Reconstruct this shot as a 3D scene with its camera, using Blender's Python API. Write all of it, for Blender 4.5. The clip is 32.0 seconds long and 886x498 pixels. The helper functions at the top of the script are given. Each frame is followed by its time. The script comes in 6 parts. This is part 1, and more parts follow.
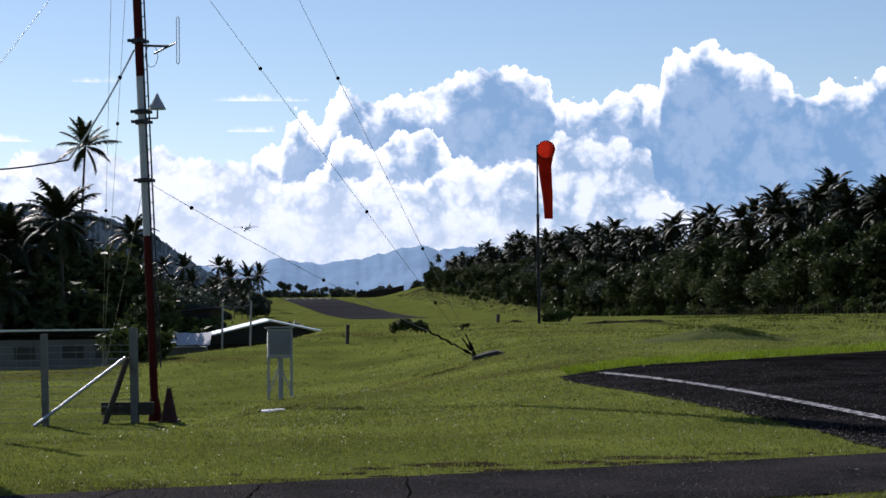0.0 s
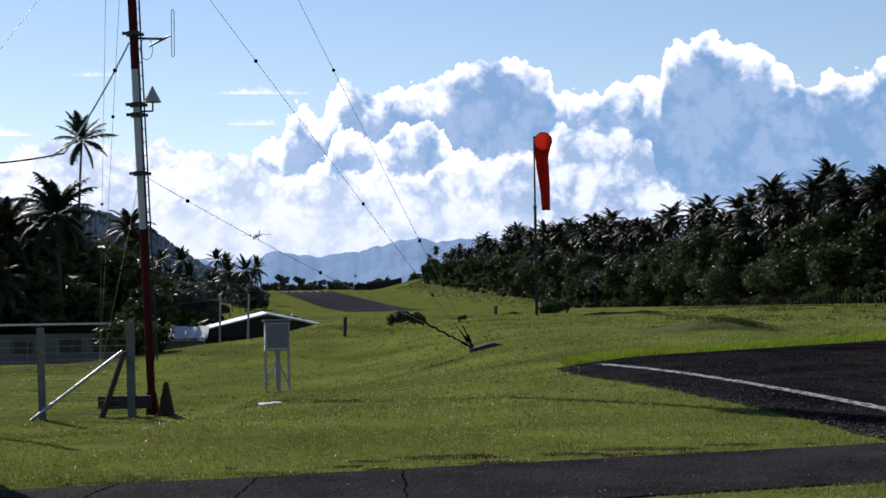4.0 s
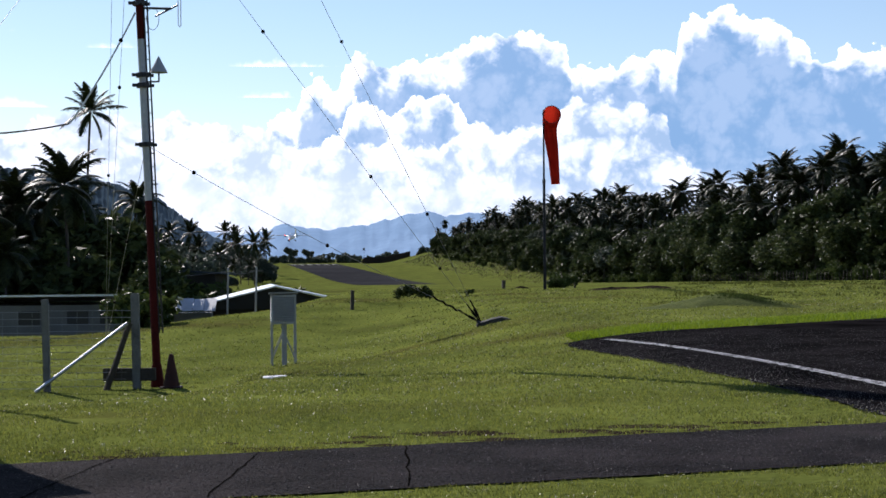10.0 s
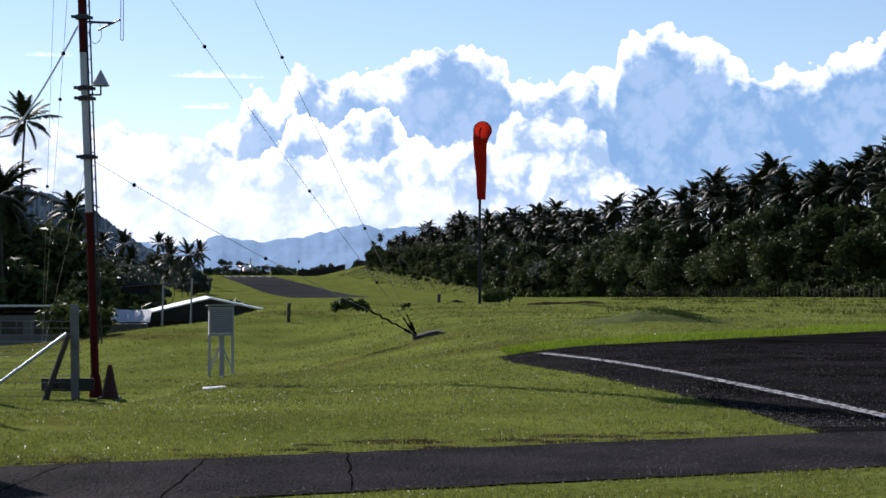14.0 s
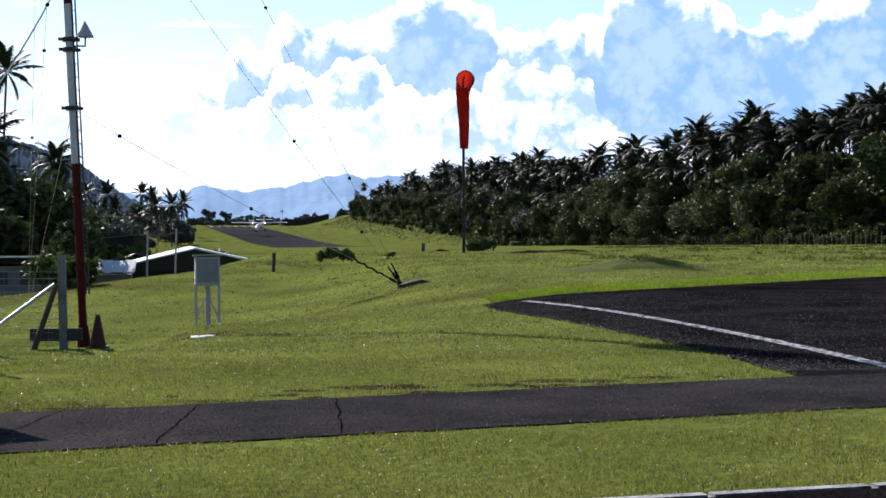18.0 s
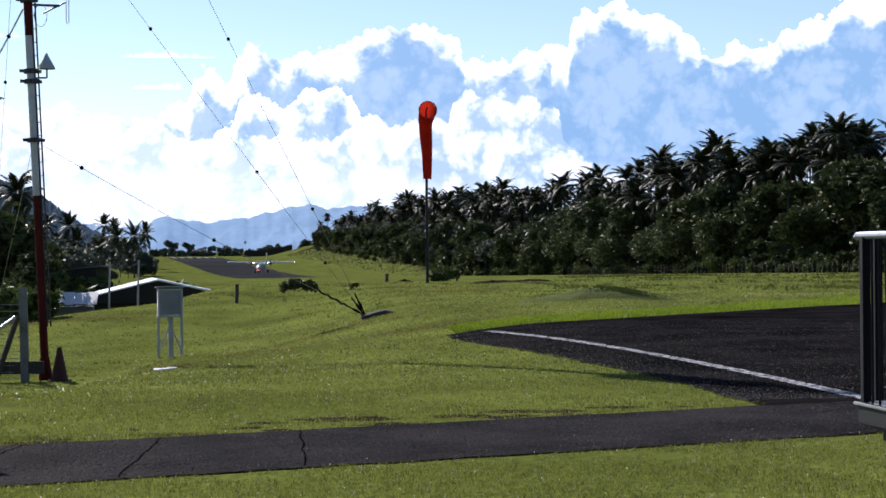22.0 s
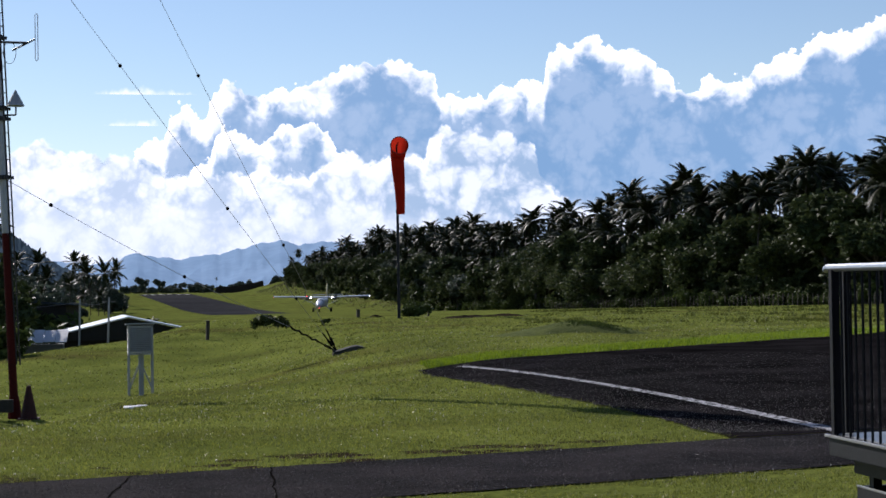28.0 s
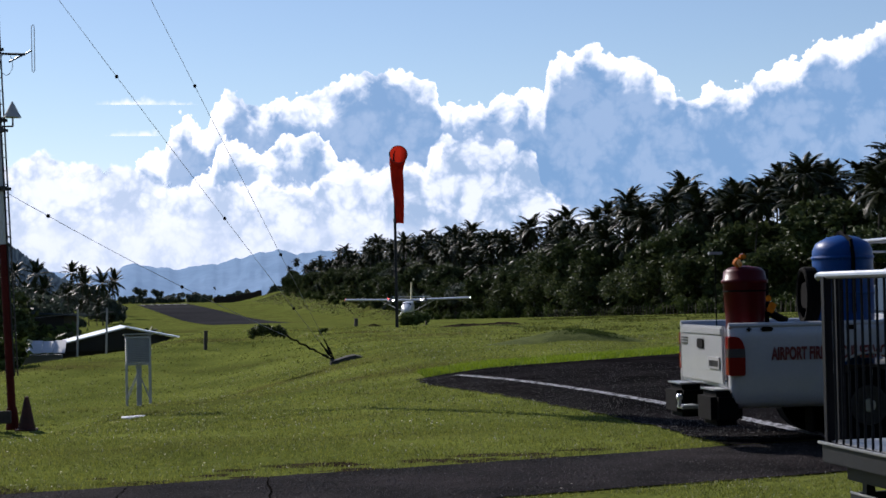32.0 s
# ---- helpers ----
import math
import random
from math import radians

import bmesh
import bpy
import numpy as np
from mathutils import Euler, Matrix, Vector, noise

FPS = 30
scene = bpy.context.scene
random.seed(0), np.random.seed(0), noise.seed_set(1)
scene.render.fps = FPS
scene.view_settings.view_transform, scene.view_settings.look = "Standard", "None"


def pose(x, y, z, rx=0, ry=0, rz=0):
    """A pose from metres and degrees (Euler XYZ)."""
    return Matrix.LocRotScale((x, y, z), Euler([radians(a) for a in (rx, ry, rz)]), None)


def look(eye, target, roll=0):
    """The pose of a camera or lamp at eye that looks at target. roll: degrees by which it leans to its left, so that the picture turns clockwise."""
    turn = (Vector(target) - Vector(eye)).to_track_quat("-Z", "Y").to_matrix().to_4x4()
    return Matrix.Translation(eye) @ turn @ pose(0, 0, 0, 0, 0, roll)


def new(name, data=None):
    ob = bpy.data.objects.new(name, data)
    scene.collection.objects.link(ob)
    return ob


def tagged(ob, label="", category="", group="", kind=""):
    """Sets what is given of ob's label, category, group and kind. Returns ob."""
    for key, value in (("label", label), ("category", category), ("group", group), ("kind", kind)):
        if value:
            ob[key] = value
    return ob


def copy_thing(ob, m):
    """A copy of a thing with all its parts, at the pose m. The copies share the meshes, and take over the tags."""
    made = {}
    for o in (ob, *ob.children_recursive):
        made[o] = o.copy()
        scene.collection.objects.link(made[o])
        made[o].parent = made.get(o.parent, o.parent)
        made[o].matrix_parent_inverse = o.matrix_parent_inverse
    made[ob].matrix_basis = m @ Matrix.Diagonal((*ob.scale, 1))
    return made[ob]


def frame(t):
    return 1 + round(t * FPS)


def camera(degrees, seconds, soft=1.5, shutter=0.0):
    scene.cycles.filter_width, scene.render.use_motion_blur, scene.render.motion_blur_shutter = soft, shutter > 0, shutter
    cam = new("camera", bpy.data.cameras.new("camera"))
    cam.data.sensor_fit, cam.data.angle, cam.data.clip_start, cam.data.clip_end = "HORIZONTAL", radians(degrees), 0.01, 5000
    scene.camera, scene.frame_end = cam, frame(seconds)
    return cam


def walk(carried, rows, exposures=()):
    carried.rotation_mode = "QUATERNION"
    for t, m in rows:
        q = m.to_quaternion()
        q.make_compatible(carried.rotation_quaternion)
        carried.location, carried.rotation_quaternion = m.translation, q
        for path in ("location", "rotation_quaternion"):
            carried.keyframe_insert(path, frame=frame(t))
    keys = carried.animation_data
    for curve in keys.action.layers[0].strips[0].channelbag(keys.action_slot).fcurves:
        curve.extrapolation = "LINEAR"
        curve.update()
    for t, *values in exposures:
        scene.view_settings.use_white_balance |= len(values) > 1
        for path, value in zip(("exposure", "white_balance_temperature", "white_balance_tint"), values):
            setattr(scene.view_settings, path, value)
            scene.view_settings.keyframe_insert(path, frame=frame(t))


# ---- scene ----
F_DEG = 31.16
EYE = Vector((0.0, 0.0, 1.55))
cam = camera(F_DEG, 32.0, soft=1.6)
# seconds, heading (degrees to the right), tilt up, roll, place of the eye
PATH = [
    (0.0, 0.886, 1.510, -0.595, 0.013, 0.194, 1.546),
    (0.5, 1.054, 1.614, -0.679, 0.014, 0.197, 1.545),
    (1.0, 1.182, 1.673, -0.775, 0.017, 0.198, 1.545),
    (1.5, 1.272, 1.691, -0.832, 0.020, 0.193, 1.545),
    (2.0, 1.305, 1.697, -0.842, 0.022, 0.186, 1.545),
    (2.5, 1.286, 1.699, -0.845, 0.024, 0.184, 1.544),
    (3.0, 1.213, 1.620, -0.865, 0.026, 0.187, 1.542),
    (3.5, 1.114, 1.410, -0.854, 0.030, 0.212, 1.541),
    (4.0, 0.965, 1.227, -0.882, 0.035, 0.266, 1.541),
    (4.5, 0.780, 1.144, -0.887, 0.042, 0.323, 1.540),
    (6.5, 0.290, 1.144, -1.035, 0.103, 0.864, 1.522),
    (7.0, 0.292, 0.929, -1.089, 0.100, 0.858, 1.523),
    (7.5, 0.104, 0.697, -1.130, 0.095, 0.842, 1.523),
    (8.0, -0.419, 0.501, -1.245, 0.087, 0.808, 1.524),
    (8.5, -0.488, 0.363, -1.145, 0.080, 0.746, 1.525),
    (9.0, -0.106, 0.291, -0.900, 0.074, 0.667, 1.529),
    (9.5, 0.273, 0.272, -0.685, 0.071, 0.589, 1.533),
    (10.0, 0.638, 0.289, -0.513, 0.068, 0.527, 1.536),
    (10.5, 0.972, 0.321, -0.376, 0.063, 0.489, 1.536),
    (11.0, 1.281, 0.346, -0.274, 0.057, 0.446, 1.537),
    (11.5, 1.673, 0.408, -0.154, 0.046, 0.365, 1.540),
    (12.0, 2.061, 0.562, -0.026, 0.035, 0.258, 1.545),
    (12.5, 2.443, 0.720, 0.075, 0.024, 0.157, 1.549),
    (13.0, 2.761, 0.885, 0.126, 0.017, 0.071, 1.551),
    (13.5, 2.944, 0.970, 0.122, 0.010, -0.009, 1.553),
    (14.0, 2.984, 0.767, 0.033, 0.002, -0.085, 1.556),
    (14.5, 3.011, 0.392, -0.143, -0.004, -0.140, 1.557),
    (16.5, 3.301, -0.822, -0.148, -0.034, -0.393, 1.559),
    (17.0, 3.360, -0.955, -0.188, -0.032, -0.393, 1.559),
    (17.5, 3.446, -1.022, -0.213, -0.030, -0.392, 1.559),
    (18.0, 3.565, -1.072, -0.236, -0.030, -0.394, 1.559),
    (18.5, 3.730, -1.130, -0.261, -0.031, -0.397, 1.560),
    (19.0, 3.911, -1.177, -0.270, -0.030, -0.396, 1.561),
    (19.5, 4.099, -1.175, -0.283, -0.029, -0.396, 1.563),
    (20.0, 4.283, -1.013, -0.334, -0.028, -0.401, 1.564),
    (20.5, 4.467, -0.731, -0.339, -0.028, -0.404, 1.564),
    (21.0, 4.636, -0.456, -0.394, -0.028, -0.404, 1.564),
    (21.5, 4.774, -0.225, -0.426, -0.028, -0.409, 1.567),
    (22.0, 4.885, 0.003, -0.487, -0.028, -0.414, 1.570),
    (22.5, 4.984, 0.263, -0.520, -0.027, -0.411, 1.572),
    (23.0, 5.088, 0.534, -0.543, -0.027, -0.400, 1.571),
    (23.5, 5.168, 0.591, -0.609, -0.025, -0.390, 1.571),
    (24.0, 5.246, 0.555, -0.759, -0.024, -0.391, 1.570),
    (24.5, 5.334, 0.573, -0.826, -0.023, -0.393, 1.570),
    (25.0, 5.445, 0.696, -0.815, -0.022, -0.398, 1.570),
    (25.5, 5.563, 0.777, -0.849, -0.021, -0.402, 1.572),
    (26.0, 5.670, 0.870, -0.885, -0.020, -0.400, 1.572),
    (26.5, 5.763, 1.085, -0.871, -0.019, -0.399, 1.572),
    (28.5, 5.942, 1.402, -0.871, -0.018, -0.404, 1.569),
    (29.0, 5.942, 1.707, -0.891, -0.016, -0.390, 1.568),
    (29.5, 5.921, 1.950, -0.936, -0.012, -0.365, 1.565),
    (30.0, 5.912, 1.975, -0.981, -0.007, -0.347, 1.565),
    (30.5, 5.906, 1.920, -1.050, -0.004, -0.348, 1.566),
    (31.0, 5.890, 1.814, -1.100, -0.001, -0.386, 1.569),
    (31.5, 5.907, 1.686, -1.158, 0.001, -0.442, 1.574),
    (32.0, 6.002, 1.563, -1.158, 0.003, -0.460, 1.576),
]


def cam_pose(yaw, tilt, roll, x, y, z):
    a, b = radians(yaw), radians(tilt)
    way = Vector((math.sin(a) * math.cos(b), math.cos(a) * math.cos(b), math.sin(b)))
    return look((x, y, z), Vector((x, y, z)) + way, roll)


walk(cam, [(t, cam_pose(*row)) for t, *row in PATH],
     exposures=[(t, e + 0.42, 6200, 17) for t, e in ((0.0, -0.16), (4.5, -0.1), (9.0, 0.13), (12.0, 0.09), (14.5, 0.15), (16.5, 0.42), (19.0, 0.5), (22.0, 0.3), (26.0, 0.05), (29.0, -0.12), (32.0, -0.14))])

# ---- light ----
SUN_AZ, SUN_EL = -31.5, 35.0
world = bpy.data.worlds.new("sky")
scene.world = world
world.use_nodes = True
wn, wl = world.node_tree.nodes, world.node_tree.links
sky = wn.new("ShaderNodeTexSky")
sky.sky_type, sky.sun_disc = "NISHITA", False
sky.sun_elevation, sky.sun_rotation = radians(SUN_EL), radians(SUN_AZ)
sky.air_density, sky.dust_density, sky.ozone_density = 1.0, 0.12, 2.2
wl.new(sky.outputs[0], wn["Background"].inputs[0])
wn["Background"].inputs[1].default_value = 0.08
sun = new("sun", bpy.data.lights.new("sun", "SUN"))
sun.data.energy, sun.data.angle, sun.data.color = 4.4, radians(0.4), (1.0, 0.94, 0.84)
az, el = radians(SUN_AZ), radians(SUN_EL)
SUN_WAY = Vector((math.sin(az) * math.cos(el), math.cos(az) * math.cos(el), math.sin(el)))
sun.matrix_world = look(SUN_WAY * 100, (0, 0, 0))


# ---- materials ----
def nodes_of(name):
    m = bpy.data.materials.new(name)
    m.use_nodes = True
    n, l = m.node_tree.nodes, m.node_tree.links
    return m, n, l, n["Principled BSDF"]


def surf(name, a, b, rough=0.8, scale=6.0, fine=60.0, bump=0.3, metal=0.0, spread=0.5, island=0.0, trans=0.0, spec=0.5, bump_d=0.01):
    """A surface between two colours, varied at two scales, with fine relief."""
    m, n, l, p = nodes_of(name)
    tc = n.new("ShaderNodeTexCoord")
    n1, n2 = n.new("ShaderNodeTexNoise"), n.new("ShaderNodeTexNoise")
    for q, s, d in ((n1, scale, 5.0), (n2, fine, 3.0)):
        q.inputs["Scale"].default_value, q.inputs["Detail"].default_value = s, d
        l.new(tc.outputs["Object"], q.inputs["Vector"])
    mx = n.new("ShaderNodeMix")
    mx.data_type = "FLOAT"
    mx.inputs[0].default_value = 0.4
    l.new(n1.outputs[0], mx.inputs[2])
    l.new(n2.outputs[0], mx.inputs[3])
    fac = mx.outputs[0]
    if island:
        g, ad = n.new("ShaderNodeNewGeometry"), n.new("ShaderNodeMath")
        ad.operation = "MULTIPLY_ADD"
        ad.inputs[1].default_value = island
        l.new(g.outputs["Random Per Island"], ad.inputs[0])
        l.new(fac, ad.inputs[2])
        sb = n.new("ShaderNodeMath")
        sb.operation = "SUBTRACT"
        sb.inputs[1].default_value = island / 2
        l.new(ad.outputs[0], sb.inputs[0])
        fac = sb.outputs[0]
    r = n.new("ShaderNodeValToRGB")
    r.color_ramp.elements[0].position, r.color_ramp.elements[1].position = 0.5 - spread / 2, 0.5 + spread / 2
    r.color_ramp.elements[0].color, r.color_ramp.elements[1].color = (*a, 1), (*b, 1)
    l.new(fac, r.inputs[0])
    l.new(r.outputs[0], p.inputs["Base Color"])
    p.inputs["Roughness"].default_value, p.inputs["Metallic"].default_value = rough, metal
    p.inputs["Specular IOR Level"].default_value = spec
    if bump:
        bp = n.new("ShaderNodeBump")
        bp.inputs["Strength"].default_value, bp.inputs["Distance"].default_value = bump, bump_d
        l.new(n2.outputs[0], bp.inputs["Height"])
        l.new(bp.outputs[0], p.inputs["Normal"])
    if trans:
        t, ms = n.new("ShaderNodeBsdfTranslucent"), n.new("ShaderNodeMixShader")
        l.new(r.outputs[0], t.inputs[0])
        ms.inputs[0].default_value = trans
        l.new(p.outputs[0], ms.inputs[1])
        l.new(t.outputs[0], ms.inputs[2])
        l.new(ms.outputs[0], n["Material Output"].inputs[0])
    return m


def glow(name, colour, strength):
    m, n, l, p = nodes_of(name)
    p.inputs["Base Color"].default_value = (*colour, 1)
    p.inputs["Emission Color"].default_value = (*colour, 1)
    p.inputs["Emission Strength"].default_value = strength
    return m


M_GRASS = surf("grass", (0.040, 0.053, 0.013), (0.160, 0.184, 0.041), 0.95, 0.35, 9.0, 0.7, spread=0.42, bump_d=0.06, spec=0.0)


def worn_patches(m, brown, scale, low, high, most):
    """Dry brownish stretches across a lawn."""
    n, l = m.node_tree.nodes, m.node_tree.links
    p, ramp = n["Principled BSDF"], n["Color Ramp"]
    q, mr, mx = n.new("ShaderNodeTexNoise"), n.new("ShaderNodeMapRange"), n.new("ShaderNodeMix")
    mp = n.new("ShaderNodeMapping")
    mp.inputs["Scale"].default_value = (0.45, 1.0, 1.0)
    l.new(n["Texture Coordinate"].outputs["Object"], mp.inputs[0])
    l.new(mp.outputs[0], q.inputs["Vector"])
    q.inputs["Scale"].default_value, q.inputs["Detail"].default_value = scale, 8.0
    l.new(q.outputs[0], mr.inputs[0])
    for i, v in enumerate((low, high, 0.0, most)):
        mr.inputs[i + 1].default_value = v
    mx.data_type = "RGBA"
    l.new(mr.outputs[0], mx.inputs[0])
    l.new(ramp.outputs[0], mx.inputs[6])
    mx.inputs[7].default_value = (*brown, 1)
    l.new(mx.outputs[2], p.inputs["Base Color"])


worn_patches(M_GRASS, (0.058, 0.048, 0.018), 0.22, 0.52, 0.7, 0.85)
M_BLADE = surf("grass_blade", (0.040, 0.055, 0.010), (0.235, 0.255, 0.046), 0.42, 0.5, 4.0, 0.0, spread=0.9, island=0.8, trans=0.5, spec=0.42)
M_ASPHALT = surf("asphalt", (0.002, 0.002, 0.0022), (0.017, 0.0155, 0.0165), 0.95, 0.7, 24.0, 1.0, spread=0.3, bump_d=0.04, spec=0.0)
M_PATH = surf("path_asphalt", (0.003, 0.0027, 0.0028), (0.034, 0.029, 0.0295), 0.8, 0.9, 30.0, 1.0, spread=0.3, bump_d=0.04, spec=0.012)
M_RUNWAY = surf("runway_tar", (0.017, 0.018, 0.020), (0.047, 0.047, 0.050), 1.0, 0.02, 0.4, 0.2, spread=0.5, spec=0.0)
M_PAINT = surf("line_paint", (0.012, 0.012, 0.013), (0.42, 0.42, 0.44), 0.9, 9.0, 34.0, 0.9, spread=0.12, spec=0.0)
M_VERGE = surf("verge_grass", (0.06, 0.098, 0.006), (0.155, 0.205, 0.014), 0.9, 0.5, 9.0, 0.6, spread=0.5, island=0.3, trans=0.0, bump_d=0.05, spec=0.02)
M_VERGE_BLADE = surf("verge_blade", (0.09, 0.145, 0.006), (0.25, 0.33, 0.018), 0.5, 0.5, 4.0, 0.0, island=0.5, trans=0.4, spec=0.3)
M_SOIL = surf("bare_soil", (0.012, 0.009, 0.007), (0.05, 0.038, 0.026), 0.95, 3.0, 30.0, 0.8, spread=0.5, bump_d=0.03, spec=0.0)
M_BLOCK = surf("dark_concrete", (0.025, 0.025, 0.024), (0.075, 0.074, 0.07), 0.95, 3.0, 30.0, 0.5, spec=0.1)
M_CONCRETE = surf("concrete", (0.22, 0.22, 0.22), (0.42, 0.42, 0.41), 0.85, 2.0, 30.0, 0.4)
M_KERB = surf("kerb_concrete", (0.12, 0.12, 0.12), (0.45, 0.45, 0.45), 0.9, 5.0, 40.0, 0.9, spread=0.34, spec=0.1)
M_RED = surf("red_mast_paint", (0.03, 0.004, 0.004), (0.095, 0.010, 0.008), 0.8, 1.2, 14.0, 0.15, spec=0.15)
M_WHITE = surf("white_mast_paint", (0.3, 0.31, 0.32), (0.55, 0.55, 0.56), 0.6, 1.2, 14.0, 0.15)
M_STEEL = surf("dark_steel", (0.02, 0.02, 0.022), (0.06, 0.06, 0.062), 0.45, 6.0, 50.0, 0.15, metal=0.6)
M_GALV = surf("galvanised_steel", (0.35, 0.36, 0.38), (0.6, 0.62, 0.64), 0.4, 6.0, 50.0, 0.15, metal=0.8)
M_WIRE = surf("wire", (0.22, 0.22, 0.24), (0.42, 0.42, 0.44), 0.5, 3.0, 30.0, 0.0, metal=0.5)
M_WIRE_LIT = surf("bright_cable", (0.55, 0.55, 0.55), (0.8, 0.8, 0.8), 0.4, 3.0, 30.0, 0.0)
M_BLACK = surf("black_rubber", (0.002, 0.002, 0.002), (0.006, 0.006, 0.006), 0.85, 6.0, 60.0, 0.2, spec=0.08)
M_SCREEN = surf("weathered_white_paint", (0.22, 0.23, 0.24), (0.40, 0.41, 0.42), 0.6, 3.0, 40.0, 0.2)
M_SEAM = surf("dirt_in_cracks", (0.002, 0.002, 0.002), (0.007, 0.006, 0.005), 1.0, 6.0, 60.0, 0.3, spec=0.0)
M_CLOTH = surf("white_cloth", (0.6, 0.6, 0.62), (0.8, 0.8, 0.8), 0.8, 5.0, 60.0, 0.2)
M_SOCK = surf("red_sock_fabric", (0.30, 0.012, 0.006), (0.5, 0.03, 0.012), 0.85, 2.0, 60.0, 0.3, trans=0.42, spec=0.1)
M_SOCK_DARK = surf("dark_red_hoop", (0.12, 0.008, 0.006), (0.2, 0.015, 0.01), 0.6, 3.0, 30.0, 0.0)
M_CONE = surf("dirty_red_plastic", (0.012, 0.004, 0.003), (0.07, 0.011, 0.007), 0.8, 5.0, 40.0, 0.2)
M_WOOD = surf("grey_timber", (0.10, 0.09, 0.08), (0.22, 0.2, 0.18), 0.85, 3.0, 40.0, 0.4)
M_BARK = surf("bark", (0.022, 0.018, 0.014), (0.075, 0.062, 0.05), 0.9, 2.0, 20.0, 0.6, spread=0.7, bump_d=0.03)
M_PALM = surf("palm_leaf", (0.008, 0.011, 0.004), (0.032, 0.040, 0.013), 0.45, 0.6, 5.0, 0.0, island=0.6, trans=0.03, spec=0.1)
M_LEAF = surf("tree_leaf", (0.020, 0.031, 0.012), (0.074, 0.094, 0.034), 0.5, 0.6, 5.0, 0.0, island=0.5, trans=0.18, spec=0.08)
M_FEATHER = surf("feathery_leaf", (0.022, 0.034, 0.012), (0.085, 0.105, 0.038), 0.5, 0.6, 5.0, 0.0, island=0.5, trans=0.25, spec=0.15)
M_SHRUB = surf("shrub_leaf", (0.025, 0.04, 0.01), (0.09, 0.12, 0.03), 0.55, 0.6, 5.0, 0.0, island=0.5, trans=0.22, spec=0.12)
M_TUFT = surf("coarse_tuft", (0.05, 0.062, 0.012), (0.15, 0.16, 0.034), 0.6, 0.5, 4.0, 0.0, spread=0.7, island=0.5, trans=0.2, spec=0.15)
M_MOUND = surf("overgrown_soil", (0.022, 0.032, 0.008), (0.105, 0.125, 0.03), 0.95, 1.6, 14.0, 1.0, spread=0.5, bump_d=0.05, spec=0.05)
# glints on the grass, put into a pale colour
M_SPECK = surf("lawn_glint", (0.25, 0.26, 0.2), (0.5, 0.5, 0.44), 0.5, 3.0, 30.0, 0.0)
# near-black so the added wall bounces little sun; dark houses use it too
M_BACKWALL = surf("dark_wall", (0.02, 0.018, 0.015), (0.045, 0.04, 0.035), 0.9, 1.0, 10.0, 0.2, spec=0.1)
M_CHIP = surf("stone_chip", (0.004, 0.004, 0.004), (0.06, 0.051, 0.051), 0.5, 3.0, 30.0, 0.0, island=0.9, spread=0.9, spec=0.3)
M_BANK = surf("bank_scrub", (0.075, 0.08, 0.028), (0.19, 0.17, 0.075), 0.9, 0.12, 2.0, 0.0, spread=0.5, island=0.3)
# distance haze is put into this leaf colour
M_HAZED_LEAF = surf("hazed_leaf", (0.03, 0.042, 0.03), (0.095, 0.115, 0.08), 0.6, 0.6, 5.0, 0.0, island=0.5, trans=0.2, spec=0.25)
M_ROOF = surf("corrugated_iron", (0.4, 0.42, 0.44), (0.62, 0.64, 0.66), 0.35, 0.6, 8.0, 0.1, metal=0.5)
M_ROOF_BLUE = surf("blue_grey_roof", (0.03, 0.04, 0.055), (0.06, 0.075, 0.095), 0.8, 0.6, 8.0, 0.1, spec=0.1)
M_FENCE = surf("mossy_fence_post", (0.08, 0.08, 0.075), (0.26, 0.26, 0.25), 0.9, 3.0, 30.0, 0.4, spec=0.1)
M_WALL = surf("painted_wall", (0.085, 0.085, 0.08), (0.17, 0.168, 0.16), 0.85, 0.8, 10.0, 0.2)
M_DARK = surf("dark_opening", (0.006, 0.006, 0.007), (0.014, 0.014, 0.015), 0.4, 1.0, 10.0, 0.0)
M_CAR = surf("white_car_paint", (0.36, 0.37, 0.385), (0.45, 0.46, 0.475), 0.3, 2.0, 30.0, 0.02)
M_CAR.node_tree.nodes["Principled BSDF"].inputs["Coat Weight"].default_value = 0.5
M_TANK_RED = surf("red_tank", (0.05, 0.001, 0.003), (0.08, 0.0016, 0.005), 0.4, 3.0, 40.0, 0.0, spec=0.12)
M_DRUM = surf("blue_plastic_drum", (0.003, 0.042, 0.19), (0.006, 0.065, 0.25), 0.4, 3.0, 40.0, 0.0, spec=0.15)
M_LAMP_RED = surf("red_lens", (0.16, 0.008, 0.006), (0.25, 0.014, 0.01), 0.15, 3.0, 40.0, 0.0)
M_LAMP_WHITE = surf("clear_lens", (0.06, 0.052, 0.052), (0.10, 0.09, 0.09), 0.15, 3.0, 40.0, 0.0)
M_AMBER = surf("amber_lens", (0.55, 0.15, 0.01), (0.7, 0.22, 0.02), 0.15, 3.0, 40.0, 0.0)
M_LETTER = surf("dark_red_lettering", (0.10, 0.012, 0.012), (0.16, 0.02, 0.02), 0.5, 3.0, 40.0, 0.0)
M_GLASS = surf("dark_glass", (0.01, 0.012, 0.014), (0.02, 0.024, 0.028), 0.05, 3.0, 40.0, 0.0)
M_RAIL = surf("rail_paint", (0.006, 0.0065, 0.010), (0.014, 0.015, 0.02), 0.5, 6.0, 60.0, 0.1, spec=0.2)
M_RAIL_TOP = surf("worn_rail_top", (0.3, 0.31, 0.34), (0.55, 0.56, 0.58), 0.3, 6.0, 60.0, 0.1, metal=0.6)
